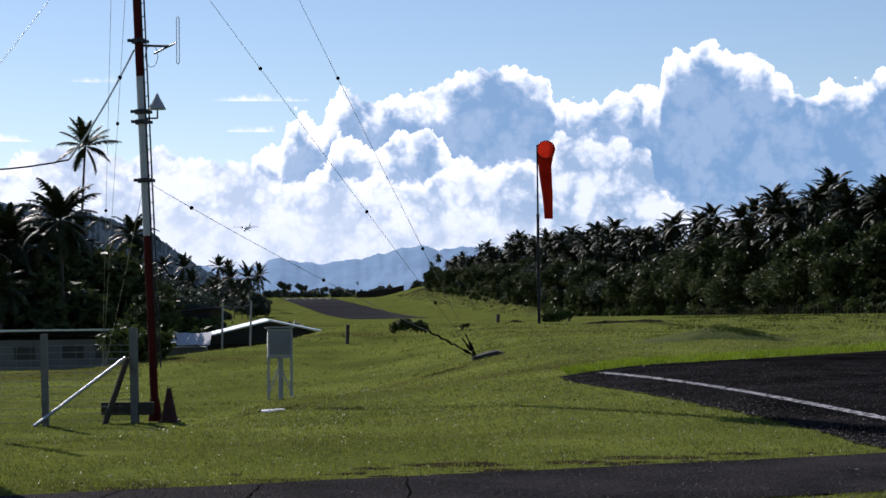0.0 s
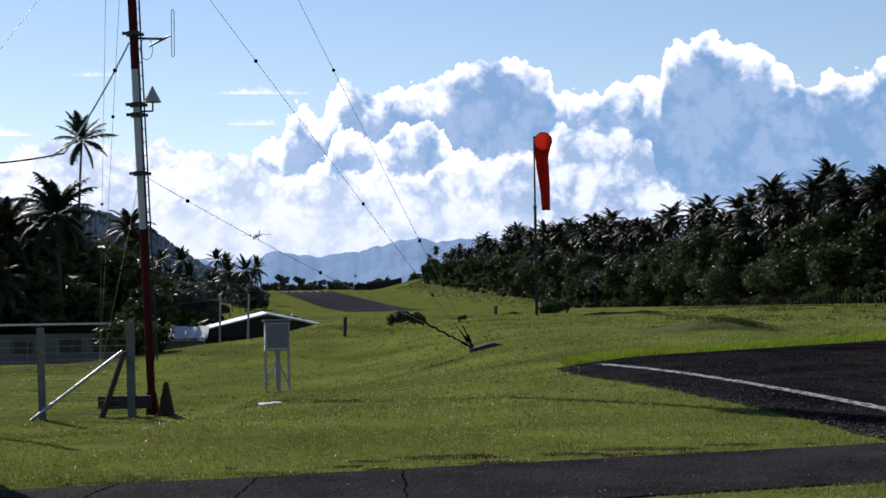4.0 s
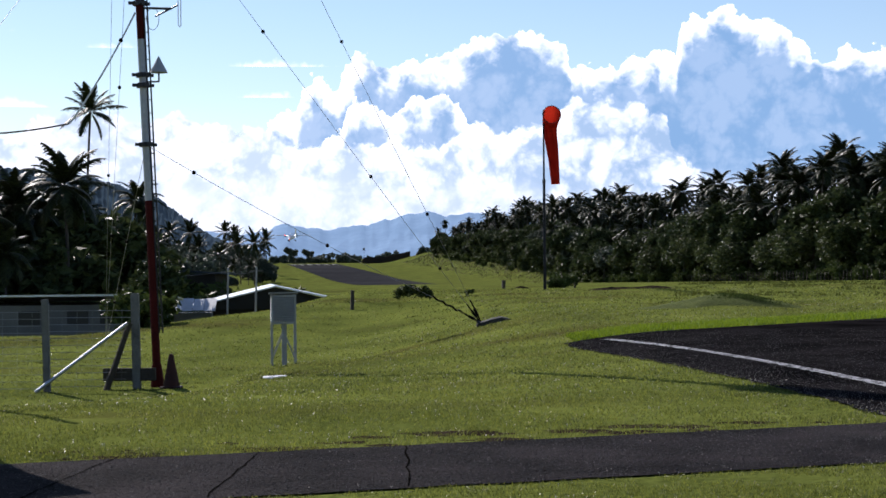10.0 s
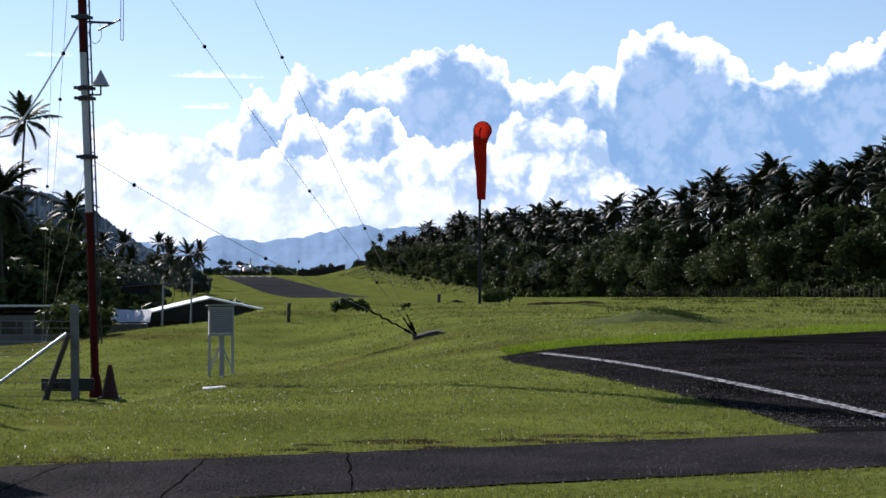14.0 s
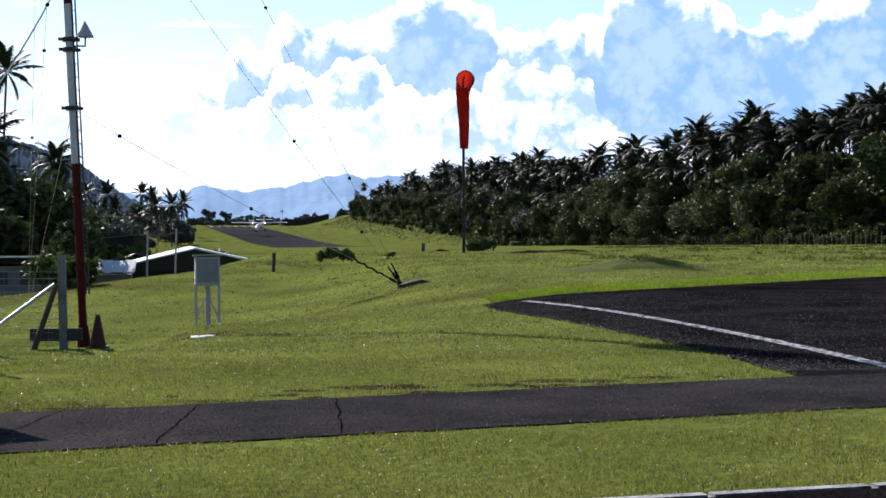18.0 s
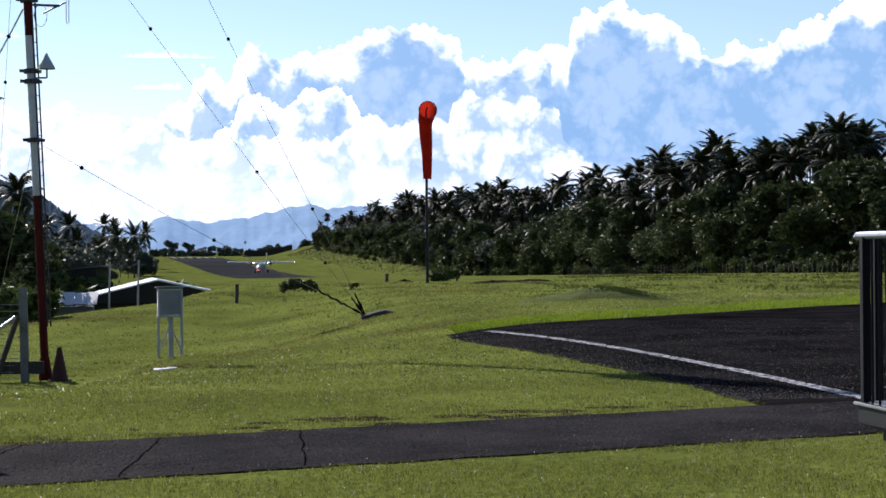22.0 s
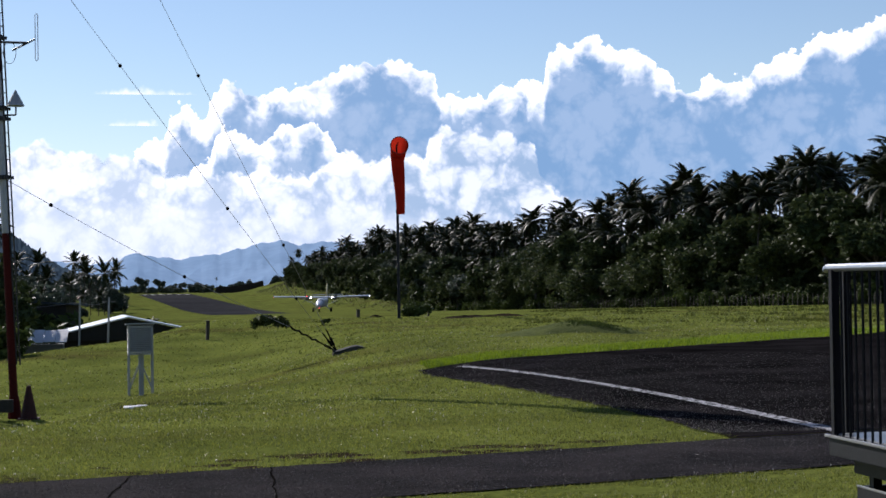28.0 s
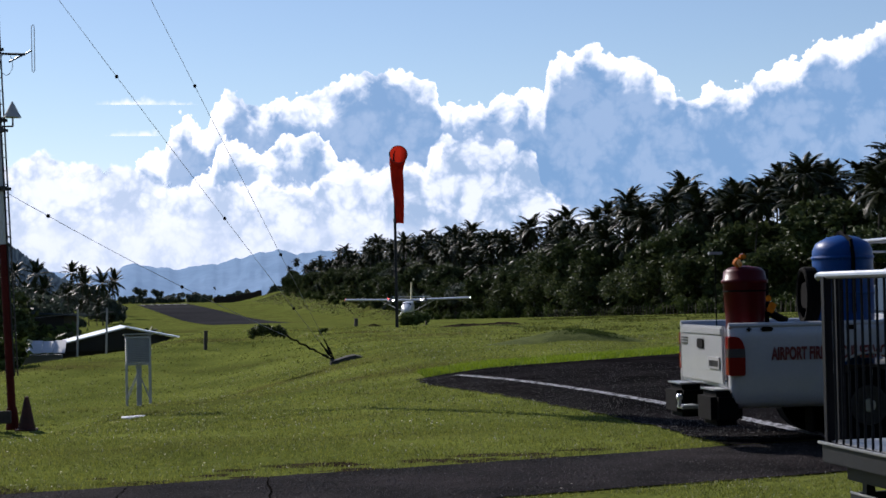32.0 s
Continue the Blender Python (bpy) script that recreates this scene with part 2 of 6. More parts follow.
M_PLATE = surf("tread_plate", (0.2, 0.21, 0.22), (0.42, 0.43, 0.44), 0.4, 6.0, 60.0, 0.3, metal=0.5)
M_FRAME = surf("grey_frame_paint", (0.010, 0.011, 0.014), (0.024, 0.026, 0.03), 0.5, 6.0, 60.0, 0.1, spec=0.25)
M_PLANE = surf("aircraft_white", (0.42, 0.44, 0.48), (0.55, 0.57, 0.6), 0.3, 0.6, 6.0, 0.0)
M_FIN = surf("cream_fin_paint", (0.5, 0.42, 0.22), (0.62, 0.53, 0.3), 0.4, 0.6, 6.0, 0.0)
M_ENGINE = surf("dark_nacelle", (0.04, 0.04, 0.05), (0.1, 0.1, 0.11), 0.4, 0.6, 6.0, 0.0)
M_GLOW_WHITE = glow("landing_light", (1.0, 0.95, 0.88), 12.0)
M_GLOW_RED = glow("red_beacon", (1.0, 0.06, 0.05), 5.0)


# ---- building blocks ----
def smooth(a, b, v):
    k = min(1.0, max(0.0, (v - a) / (b - a)))
    return k * k * (3 - 2 * k)


def part(name, bm, material, parent=None, label="", shade=False):
    me = bpy.data.meshes.new(name)
    bmesh.ops.recalc_face_normals(bm, faces=bm.faces)
    bm.to_mesh(me)
    bm.free()
    for m in (material if isinstance(material, (list, tuple)) else [material]):
        me.materials.append(m)
    if shade:
        me.polygons.foreach_set("use_smooth", [True] * len(me.polygons))
    ob = new(name, me)
    if parent:
        ob.parent = parent
    if label:
        ob["label"] = label
    return ob


def raw(name, verts, faces, material, parent=None, label="", shade=False):
    me = bpy.data.meshes.new(name)
    me.from_pydata(verts, [], faces)
    me.materials.append(material)
    if shade:
        me.polygons.foreach_set("use_smooth", [True] * len(me.polygons))
    ob = new(name, me)
    if parent:
        ob.parent = parent
    if label:
        ob["label"] = label
    return ob


def box(bm, sx, sy, sz, m=None, bevel=0.0):
    made = bmesh.ops.create_cube(bm, size=1.0, matrix=(m or Matrix()) @ Matrix.Diagonal((sx, sy, sz, 1)))["verts"]
    if bevel:
        es = list({e for v in made for e in v.link_edges})
        bmesh.ops.bevel(bm, geom=es, offset=bevel, segments=2, affect="EDGES", clamp_overlap=True)
    return bm


def rod(bm, p, q, r, r2=None, seg=8):
    p, q = Vector(p), Vector(q)
    d = q - p
    m = Matrix.Translation((p + q) / 2) @ d.to_track_quat("Z", "Y").to_matrix().to_4x4()
    bmesh.ops.create_cone(bm, cap_ends=True, segments=seg, radius1=r, radius2=r if r2 is None else r2, depth=d.length, matrix=m)
    return bm


def tube(bm, pts, r, seg=6, taper=None):
    pts = [Vector(p) for p in pts]
    rings = []
    for i, p in enumerate(pts):
        d = (pts[min(i + 1, len(pts) - 1)] - pts[max(i - 1, 0)]).normalized()
        s = d.orthogonal().normalized() if not rings else (side - d * side.dot(d)).normalized()
        side = s
        u = d.cross(s)
        rr = taper[i] if taper else r
        rings.append([bm.verts.new(p + (s * math.cos(a) + u * math.sin(a)) * rr) for a in [2 * math.pi * k / seg for k in range(seg)]])
    for a, b in zip(rings, rings[1:]):
        for k in range(seg):
            bm.faces.new((a[k], a[(k + 1) % seg], b[(k + 1) % seg], b[k]))
    bm.faces.new(rings[0])
    bm.faces.new(rings[-1])
    return bm


def loft(bm, rings, close=True):
    rs = [[bm.verts.new(v) for v in r] for r in rings]
    n = len(rs[0])
    for a, b in zip(rs, rs[1:]):
        for k in range(n):
            bm.faces.new((a[k], a[(k + 1) % n], b[(k + 1) % n], b[k]))
    if close:
        bm.faces.new(rs[0])
        bm.faces.new(rs[-1])
    return bm


def B():
    return bmesh.new()


def thing(name, x, y, z, label, category, rz=0, group=""):
    ob = new(name)
    ob.matrix_basis = pose(x, y, z, 0, 0, rz)
    ob.empty_display_size = 0.1
    return tagged(ob, label, category, group)


# ---- ground ----
KY = (-400, 10, 85, 110, 150, 200, 252, 300, 371, 440, 505, 600, 720, 900, 5000)
KZ = (0, 0, -0.15, -0.45, -1.08, -1.92, -2.72, -3.6, -5.3, -6.05, -5.75, -3.6, -1.15, -1.2, -1.2)


def axis_x(y):
    """The runway's middle at that distance."""
    return 20.7 + (252 - y) * 0.154


def ground(x, y):
    w = max(2.0, min(25.0, abs(y) * 0.1))
    z = (np.interp(y - w, KY, KZ) + 2 * np.interp(y, KY, KZ) + np.interp(y + w, KY, KZ)) / 4
    k = smooth(34, 42, y)
    side = k * (1 - smooth(-3.2, 4.0, x)) + (1 - k) * (1 - 0.5 * smooth(-5.0, -2.4, x) - 0.5 * smooth(-2.4, 5.0, x))
    z -= 1.25 * smooth(15, 33, y) * (1 - smooth(47, 80, y) * smooth(-14, -8, x)) * side * (1 - smooth(150, 260, y))
    z += 0.2 * math.exp(-((x - 9.0) / 1.3) ** 2 - ((y - 48.6) / 1.6) ** 2)
    z += 0.10 * math.exp(-((x - 10.5) / 2.2) ** 2 - ((y - 74) / 2.0) ** 2)
    s = x - axis_x(y)
    z += 5.2 * smooth(32, 56, s) * smooth(330, 620, y) * (1 - smooth(720, 790, y))
    z -= 2.6 * (1 - smooth(-10, -3.2, x)) * smooth(60, 92, y) * (1 - smooth(180, 300, y))
    if 16 < y < 140:
        z += 0.05 * noise.noise((x * 0.35, y * 0.35, 3.1)) * smooth(16, 26, y) * (1 - smooth(1.0, 2.6, x) * (1 - smooth(38, 46, y))) * (1 - smooth(90, 140, y))
    return float(z)
# ---- structure: ground, paths, apron, runway ----
def path_far(x):
    return 13.53 + 0.318 * x


def path_near(x):
    return 11.08 + 0.305 * x


def apron_edge(y):
    """The left edge of the apron, ragged grass against tar."""
    k = np.interp(y, (14.0, 15.5, 16.6, 18.0, 21.4, 24.6, 29.0, 33), (4.6, 4.39, 4.36, 4.24, 3.86, 3.43, 2.85, 2.6))
    return float(k) + 0.10 * noise.noise((y * 1.7, 0.3, 0)) + 0.05 * noise.noise((y * 6.0, 2.3, 0))


def apron_far(x):
    return 31.25 + 0.905 * (x - 2.6)


def build_ground():
    ys = [-300, -120, -50, -20, -8, 0, 3, 5, 7]
    y = 8.0
    while y < 90:
        ys.append(y)
        y += 0.25 + 0.008 * max(0, y - 10)
    while y < 4950:
        ys.append(y)
        y *= 1.025
    us = [math.copysign(abs(u) ** 1.5, u) for u in np.linspace(-1, 1, 181)]
    verts, faces = [], []
    for y in ys:
        w = 30 + 0.62 * abs(y)
        for u in us:
            verts.append((u * w, y, ground(u * w, y)))
    n = len(us)
    for j in range(len(ys) - 1):
        for i in range(n - 1):
            a = j * n + i
            faces.append((a, a + 1, a + n + 1, a + n))
    ob = raw("ground", verts, faces, M_GRASS, shade=True)
    tagged(ob, "mown green grass airfield with gentle dips and mounds", "grass", kind="structure")


def strip(name, left, right, y0, y1, steps, lift, material, along="x", cols=9):
    """A thin sheet between two edges, laid on the ground."""
    verts, faces = [], []
    for i in range(steps + 1):
        s = y0 + (y1 - y0) * i / steps
        a, b = left(s), right(s)
        for c in range(cols):
            k = a + (b - a) * c / (cols - 1)
            x, y = (s, k) if along == "x" else (k, s)
            verts.append((x, y, ground(x, y) + lift))
    for i in range(steps):
        for c in range(cols - 1):
            a = i * cols + c
            faces.append((a, a + 1, a + cols + 1, a + cols))
    return raw(name, verts, faces, material, shade=True)


def build_paving():
    rag = lambda x, s: 0.05 * noise.noise((x * 2.2, s, 0)) + 0.03 * noise.noise((x * 9, s, 1))
    ob = strip("path", lambda x: path_near(x) + rag(x, 1), lambda x: path_far(x) + rag(x, 5), -9, 26, 500, 0.012, M_PATH)
    tagged(ob, "narrow worn asphalt footpath with loose chips", "path", kind="structure")
    ob = strip("apron", apron_edge, lambda y: 40.0, 14.9, 62.0, 300, 0.018, M_ASPHALT, "y", 110)
    # the far edge runs obliquely: trim what lies past it
    bm = B()
    bm.from_mesh(ob.data)
    for v in bm.verts:
        far = apron_far(v.co.x) + 0.15 * noise.noise((v.co.x * 2.5, 7.0, 0))
        near = path_far(v.co.x) + 0.004
        if v.co.y > far:
            v.co.y = far
        if v.co.y < near:
            v.co.y = near
        v.co.z = ground(v.co.x, v.co.y) + 0.018
    bmesh.ops.dissolve_degenerate(bm, dist=0.0005, edges=bm.edges)
    bm.to_mesh(ob.data)
    bm.free()
    tagged(ob, "dark tar-sealed aircraft apron with a ragged grass edge", "apron", kind="structure")
    line = lambda y: 5.62 - 0.0765 * (y - 15.9) - 0.0056 * (y - 15.9) * (y - 21.1)
    rg = lambda y, s: 0.03 * noise.noise((y * 4, s, 0)) + 0.022 * noise.noise((y * 14, s, 2))
    ob = strip("apron_line", lambda y: line(y) - 0.1 + rg(y, 1), lambda y: line(y) + 0.1 + rg(y, 4), 15.3, 31.2, 500, 0.024, M_PAINT, "y")
    tagged(ob, "worn white painted edge line on the apron", "line marking", kind="structure")
    # longer bright grass along the far edge of the apron
    ob = strip("verge", lambda x: apron_far(x) + 0.05, lambda x: apron_far(x) + 1.9 + 0.13 * x + 0.9 * noise.noise((x * 0.9, 4.0, 0)) + 0.7 * noise.noise((x * 4, 8.0, 0)), 3.2, 24, 220, 0.016, M_VERGE)
    tagged(ob, "bright longer grass verge beside the apron", "grass", kind="structure")
    # kerb and road nearest the camera
    kx = lambda x: 7.99 + 0.215 * x
    bm = B()
    x = -8.0
    while x < 16:
        a, b = Vector((x, kx(x) - 0.06, 0.0)), Vector((x + 0.994, kx(x + 0.994) - 0.06, 0.0))
        m = Matrix.Translation((a + b) / 2) @ Matrix.Rotation(math.atan(0.215), 4, "Z")
        box(bm, (b - a).length, 0.13, 0.12, m @ Matrix.Translation((0, 0, -0.04)), 0.02)
        x += 1.0
    ob = part("kerb", bm, M_KERB)
    tagged(ob, "weathered concrete kerb stones beside the grass", "kerb", kind="structure")
    ob = strip("road", lambda x: -6.0, lambda x: kx(x) - 0.125, -8, 16, 60, 0.008, M_ASPHALT)
    tagged(ob, "dark asphalt forecourt beside the kerb", "road", kind="structure")
    # runway
    ob = strip("runway", lambda y: axis_x(y) - 11.5, lambda y: axis_x(y) + 11.5, 300, 722, 330, 0.07, M_RUNWAY, "y")
    tagged(ob, "long tarred runway sloping up to its far threshold", "runway", kind="structure")
    for k in range(6):
        o = -9 + 3.6 * k
        ob = strip("threshold_bar", lambda y: axis_x(y) + o - 1.0, lambda y: axis_x(y) + o + 1.0, 700, 717, 12, 0.14, M_PAINT, "y")
        tagged(ob, "white painted threshold bar on the runway", "line marking", "threshold bars", "structure")


# ---- clouds and mountains ----
KNOBS = ((0.016, 0.55), (0.038, 0.42), (0.09, 0.2))


def cloud_material(name, dark, light, right_dark, soft=0.1, rim=0.5, knob=0.8, patchy=0.3, mist=(-2.0, -1.0)):
    m, n, l, p = nodes_of(name)
    n.remove(p)
    uv = n.new("ShaderNodeUVMap")
    uv.uv_map = "UVMap"
    sep = n.new("ShaderNodeSeparateXYZ")
    l.new(uv.outputs[0], sep.inputs[0])
    tc = n.new("ShaderNodeTexCoord")

    def math_node(op, a, b=None, c=None, clamp=False):
        q = n.new("ShaderNodeMath")
        q.operation, q.use_clamp = op, clamp
        for i, v in enumerate((a, b, c)):
            if v is None:
                continue
            if isinstance(v, (int, float)):
                q.inputs[i].default_value = v
            else:
                l.new(v, q.inputs[i])
        return q.outputs[0]

    def ramp(v, a, b, c=0.0, d=1.0):
        q = n.new("ShaderNodeMapRange")
        q.interpolation_type = "SMOOTHSTEP"
        for i, k in enumerate((a, b, c, d)):
            q.inputs[i + 1].default_value = k
        l.new(v, q.inputs[0])
        return q.outputs[0]

    def noise_node(vec, scale, detail):
        q = n.new("ShaderNodeTexNoise")
        q.inputs["Scale"].default_value, q.inputs["Detail"].default_value = scale, detail
        l.new(vec, q.inputs["Vector"])
        return q

    def heaps(vec, octaves, ragged):
        """The height of heaped vapour: rounded cells at three sizes and ragged noise."""
        warp = noise_node(vec, 0.008, 4.0)
        mv = n.new("ShaderNodeVectorMath")
        mv.operation = "MULTIPLY_ADD"
        mv.inputs[1].default_value = (80, 80, 80)
        l.new(warp.outputs["Color"], mv.inputs[0])
        l.new(vec, mv.inputs[2])
        total = None
        for scale, amp in octaves:
            v = n.new("ShaderNodeTexVoronoi")
            v.feature = "SMOOTH_F1"
            v.inputs["Smoothness"].default_value = 0.25
            v.inputs["Scale"].default_value = scale
            l.new(mv.outputs[0], v.inputs["Vector"])
            h = math_node("SUBTRACT", 0.42, v.outputs["Distance"])
            total = math_node("MULTIPLY", h, amp) if total is None else math_node("MULTIPLY_ADD", h, amp, total)
        nz = noise_node(vec, 0.014, 10.0)
        return math_node("MULTIPLY_ADD", math_node("SUBTRACT", nz.outputs[0], 0.5), ragged, total)

    slope = n.new("ShaderNodeUVMap")
    slope.uv_map = "Side"
    side_uv = n.new("ShaderNodeSeparateXYZ")
    l.new(slope.outputs[0], side_uv.inputs[0])
    # knobs of three sizes push the outline in and out
    knobs = heaps(tc.outputs["Object"], KNOBS, 0.34)
    d = math_node("ADD", math_node("MULTIPLY", knobs, knob), math_node("MULTIPLY", sep.outputs[1], -1.0))
    alpha = ramp(d, 0.0, soft)
    # sunlight is painted into the glow: a bright rim, wider on the flank towards the sun, round a blue-grey heart
    wide = noise_node(tc.outputs["Object"], 0.006, 3.0)
    billow = heaps(tc.outputs["Object"], ((0.008, 0.9), (0.02, 0.55), (0.05, 0.3), (0.12, 0.12)), 0.7)
    inner = math_node("MULTIPLY_ADD", side_uv.outputs[0], -0.45, math_node("MULTIPLY_ADD", math_node("SUBTRACT", wide.outputs[0], 0.5), -2.2, d))
    inner = math_node("MULTIPLY_ADD", billow, -0.75, inner)
    heart = ramp(inner, rim * 0.1, rim * 2.6)
    mottle = ramp(billow, 0.12, -0.5, 1.0 - patchy, 1.0)
    side = ramp(sep.outputs[0], -7.0, 9.0, right_dark[0], right_dark[1])
    dens = math_node("MULTIPLY", math_node("MULTIPLY", heart, mottle), side)
    # vapour whitens towards the foot of the bank
    foot = noise_node(tc.outputs["Object"], 0.007, 6.0)
    level = math_node("MULTIPLY_ADD", math_node("SUBTRACT", foot.outputs[0], 0.5), 2.6, side_uv.outputs[1])
    dens = math_node("MULTIPLY", dens, ramp(level, mist[0], mist[1], 0.18, 1.0), clamp=True)
    col = n.new("ShaderNodeMix")
    col.data_type = "RGBA"
    col.inputs[6].default_value, col.inputs[7].default_value = (*light, 1), (*dark, 1)
    l.new(dens, col.inputs[0])
    em, tr, ms = n.new("ShaderNodeEmission"), n.new("ShaderNodeBsdfTransparent"), n.new("ShaderNodeMixShader")
    l.new(col.outputs[2], em.inputs[0])
    l.new(alpha, ms.inputs[0])
    l.new(tr.outputs[0], ms.inputs[1])
    l.new(em.outputs[0], ms.inputs[2])
    l.new(ms.outputs[0], n["Material Output"].inputs[0])
    return m


def lobes(a, base, bumps):
    """An outline over the horizon, in degrees: rounded heads on a base."""
    top = base
    for c, w, h in bumps:
        k = 1 - ((a - c) / w) ** 2
        if k > 0:
            top = max(top, h - w + w * math.sqrt(k))
    return top


def cloud_bank(name, radius, a0, a1, base, bumps, material, label, low=-0.6, over=1.1):
    verts, faces, uvs, sides = [], [], [], []
    cols, rows = max(60, int(14 * (a1 - a0))), 16
    for i in range(cols + 1):
        a = a0 + (a1 - a0) * i / cols
        top = sum(lobes(a + o, base(a + o), bumps) for o in (-0.08, 0, 0.08)) / 3
        lean = max(-0.6, min(1.0, (lobes(a + 0.7, base(a + 0.7), bumps) - lobes(a - 0.5, base(a - 0.5), bumps)) / 1.2))
        for j in range(rows + 1):
            e = low + (top + over - low) * j / rows
            ar, er = radians(a), radians(e)
            verts.append((radius * math.sin(ar), radius * math.cos(ar), radius * math.tan(er)))
            uvs.append((a, e - top))
            sides.append((lean, e))
    for i in range(cols):
        for j in range(rows):
            p = i * (rows + 1) + j
            faces.append((p, p + rows + 1, p + rows + 2, p + 1))
    ob = raw(name, verts, faces, material)
    layer = ob.data.uv_layers.new(name="UVMap")
    other = ob.data.uv_layers.new(name="Side")
    for lp in ob.data.loops:
        layer.data[lp.index].uv = uvs[lp.vertex_index]
        other.data[lp.index].uv = sides[lp.vertex_index]
    ob.location = (0, 0, EYE.z)
    ob.visible_shadow = False
    return tagged(ob, label, "cloud", kind="structure")


def ridge(name, radius, a0, a1, height, material, label, depth=400, cols=240, seed=0.0, woody=0.0):
    """A mountain ridge with a slope to the front, as seen at that distance."""
    verts, faces = [], []
    rows = 26
    for i in range(cols + 1):
        a = a0 + (a1 - a0) * i / cols
        h = radius * math.tan(radians(height(a)))
        for j in range(rows + 1):
            k = j / rows
            r = radius - depth * (1 - k)
            rough = noise.noise((a * 1.5 + seed, k * 4, seed)) * 0.12 + noise.noise((a * 6 + seed, k * 12, seed)) * 0.05
            z = -40 + (h + 40) * (k ** 0.8) * (1 + rough * (1 - k) * 2)
            r += depth * woody * (noise.noise((a * 11, k * 17, seed)) + 0.7 * noise.noise((a * 31, k * 41, seed))) * (1 if k < 1 else 0)
            ar = radians(a)
            verts.append((r * math.sin(ar), r * math.cos(ar), EYE.z + z))
    for i in range(cols):
        for j in range(rows):
            p = i * (rows + 1) + j
            faces.append((p, p + rows + 1, p + rows + 2, p + 1))
    ob = raw(name, verts, faces, material, shade=True)
    return tagged(ob, label, "mountain", kind="structure")


# bluish colour plus a faint glow imitates haze over distant slopes
def haze_glow_material(name, a, b, glow_strength, scale=0.004, fine=0.03, relief=0.0):
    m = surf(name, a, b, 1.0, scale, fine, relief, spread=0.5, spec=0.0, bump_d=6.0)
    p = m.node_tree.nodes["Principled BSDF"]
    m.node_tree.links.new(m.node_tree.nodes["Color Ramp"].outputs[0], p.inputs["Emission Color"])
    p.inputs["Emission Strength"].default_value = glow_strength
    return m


CLOUDS = []


def build_sky():
    back = cloud_material("cloud_back", (0.185, 0.325, 0.52), (1.06, 1.08, 1.1), (0.93, 1.0), 0.09, 0.45, 0.75, 0.12, (1.4, 3.4))
    mid = cloud_material("cloud_mid", (0.25, 0.38, 0.55), (0.95, 0.98, 1.03), (0.7, 0.95), 0.3, 0.3, 0.8, 0.7, (-0.8, 1.4))
    front = cloud_material("cloud_front", (0.36, 0.47, 0.62), (0.8, 0.85, 0.92), (0.6, 0.95), 1.8, 0.5, 0.9, 0.75, (-1.6, 0.2))
    thin = cloud_material("cloud_thin", (0.66, 0.74, 0.82), (0.88, 0.92, 0.96), (0.1, 0.3), 0.32, 0.5, 0.42)
    base = lambda a: float(np.interp(a, (-8.5, -6.2, -5.4, -4.6, -3.3, -2.2, -0.4, 1.6, 4.7, 7.3, 8.8, 10.8, 13.1, 14.5, 17.0, 19.4, 24.8), (3.4, 4.5, 4.9, 5.6, 6.3, 6.6, 6.8, 7.3, 6.5, 6.6, 7.3, 8.1, 6.8, 6.7, 7.3, 7.7, 7.0)))
    heads = [(-5.4, 0.57, 5.4), (-4.17, 0.65, 6.53), (-2.64, 0.65, 7.38), (-1.62, 0.61, 6.91), (-0.81, 0.53, 7.15), (0.12, 0.61, 7.42), (0.94, 0.71, 7.77), (2.07, 0.92, 8.08), (3.3, 1.27, 8.2),
             (4.21, 0.71, 7.84), (5.42, 0.65, 6.98), (6.33, 0.51, 6.9), (7.15, 0.65, 7.14), (8.26, 0.65, 7.45), (9.39, 0.57, 8.57), (10.36, 0.61, 8.93), (11.09, 0.71, 8.58), (11.97, 0.78, 8.21),
             (12.75, 0.57, 7.72), (13.33, 0.51, 7.11), (14.1, 0.61, 6.9), (14.89, 0.65, 7.34), (15.65, 0.71, 7.24), (16.52, 0.71, 7.67), (17.58, 1.02, 8.13), (18.9, 1.22, 8.74), (20.55, 1.63, 9.0)]
    CLOUDS.append(cloud_bank("cloud_bank", 4900, -18, 28, base, heads, back, "towering white cumulus heads lit from behind"))
    # smaller heads that stand before the tall ones
    near = lambda a: float(np.interp(a, (-5.0, -3.6, -2.2, -0.9, 0.9, 2.0, 3.0), (3.2, 4.6, 5.1, 5.2, 5.3, 4.4, 3.4)))
    CLOUDS.append(cloud_bank("cloud_bank", 4880, -5.0, 3.0, near, [(-2.7, 0.5, 5.75), (-2.0, 0.42, 5.55), (-0.55, 0.62, 5.8), (0.3, 0.55, 6.0), (0.75, 0.4, 5.6), (-0.1, 0.5, 5.35), (-3.4, 0.6, 4.7)], back, "small bright cumulus heads before a taller cloud"))
    low = lambda a: float(np.interp(a, (-18.0, -5.9, -5.1, -1.7, 0.8, 1.6, 4.5, 5.7, 7.8, 8.4, 9.1, 11.6, 24.6), (4.6, 4.6, 4.0, 4.0, 4.4, 4.6, 4.6, 5.1, 4.7, 4.1, 3.5, 2.2, 1.8)))
    heads = [(-13.18, 1.43, 5.38), (-11.44, 1.22, 5.47), (-9.29, 0.92, 5.4), (-7.71, 0.82, 4.98), (-6.51, 0.71, 4.94), (-5.11, 0.71, 4.35), (-4.1, 0.51, 4.3), (-2.47, 0.82, 4.35), (-1.45, 0.61, 4.48),
             (1.61, 0.82, 4.91), (2.84, 0.82, 4.81), (3.76, 0.71, 4.93), (5.2, 0.71, 5.76), (6.01, 0.71, 5.78), (7.12, 0.61, 5.61), (8.02, 0.45, 5.2)]
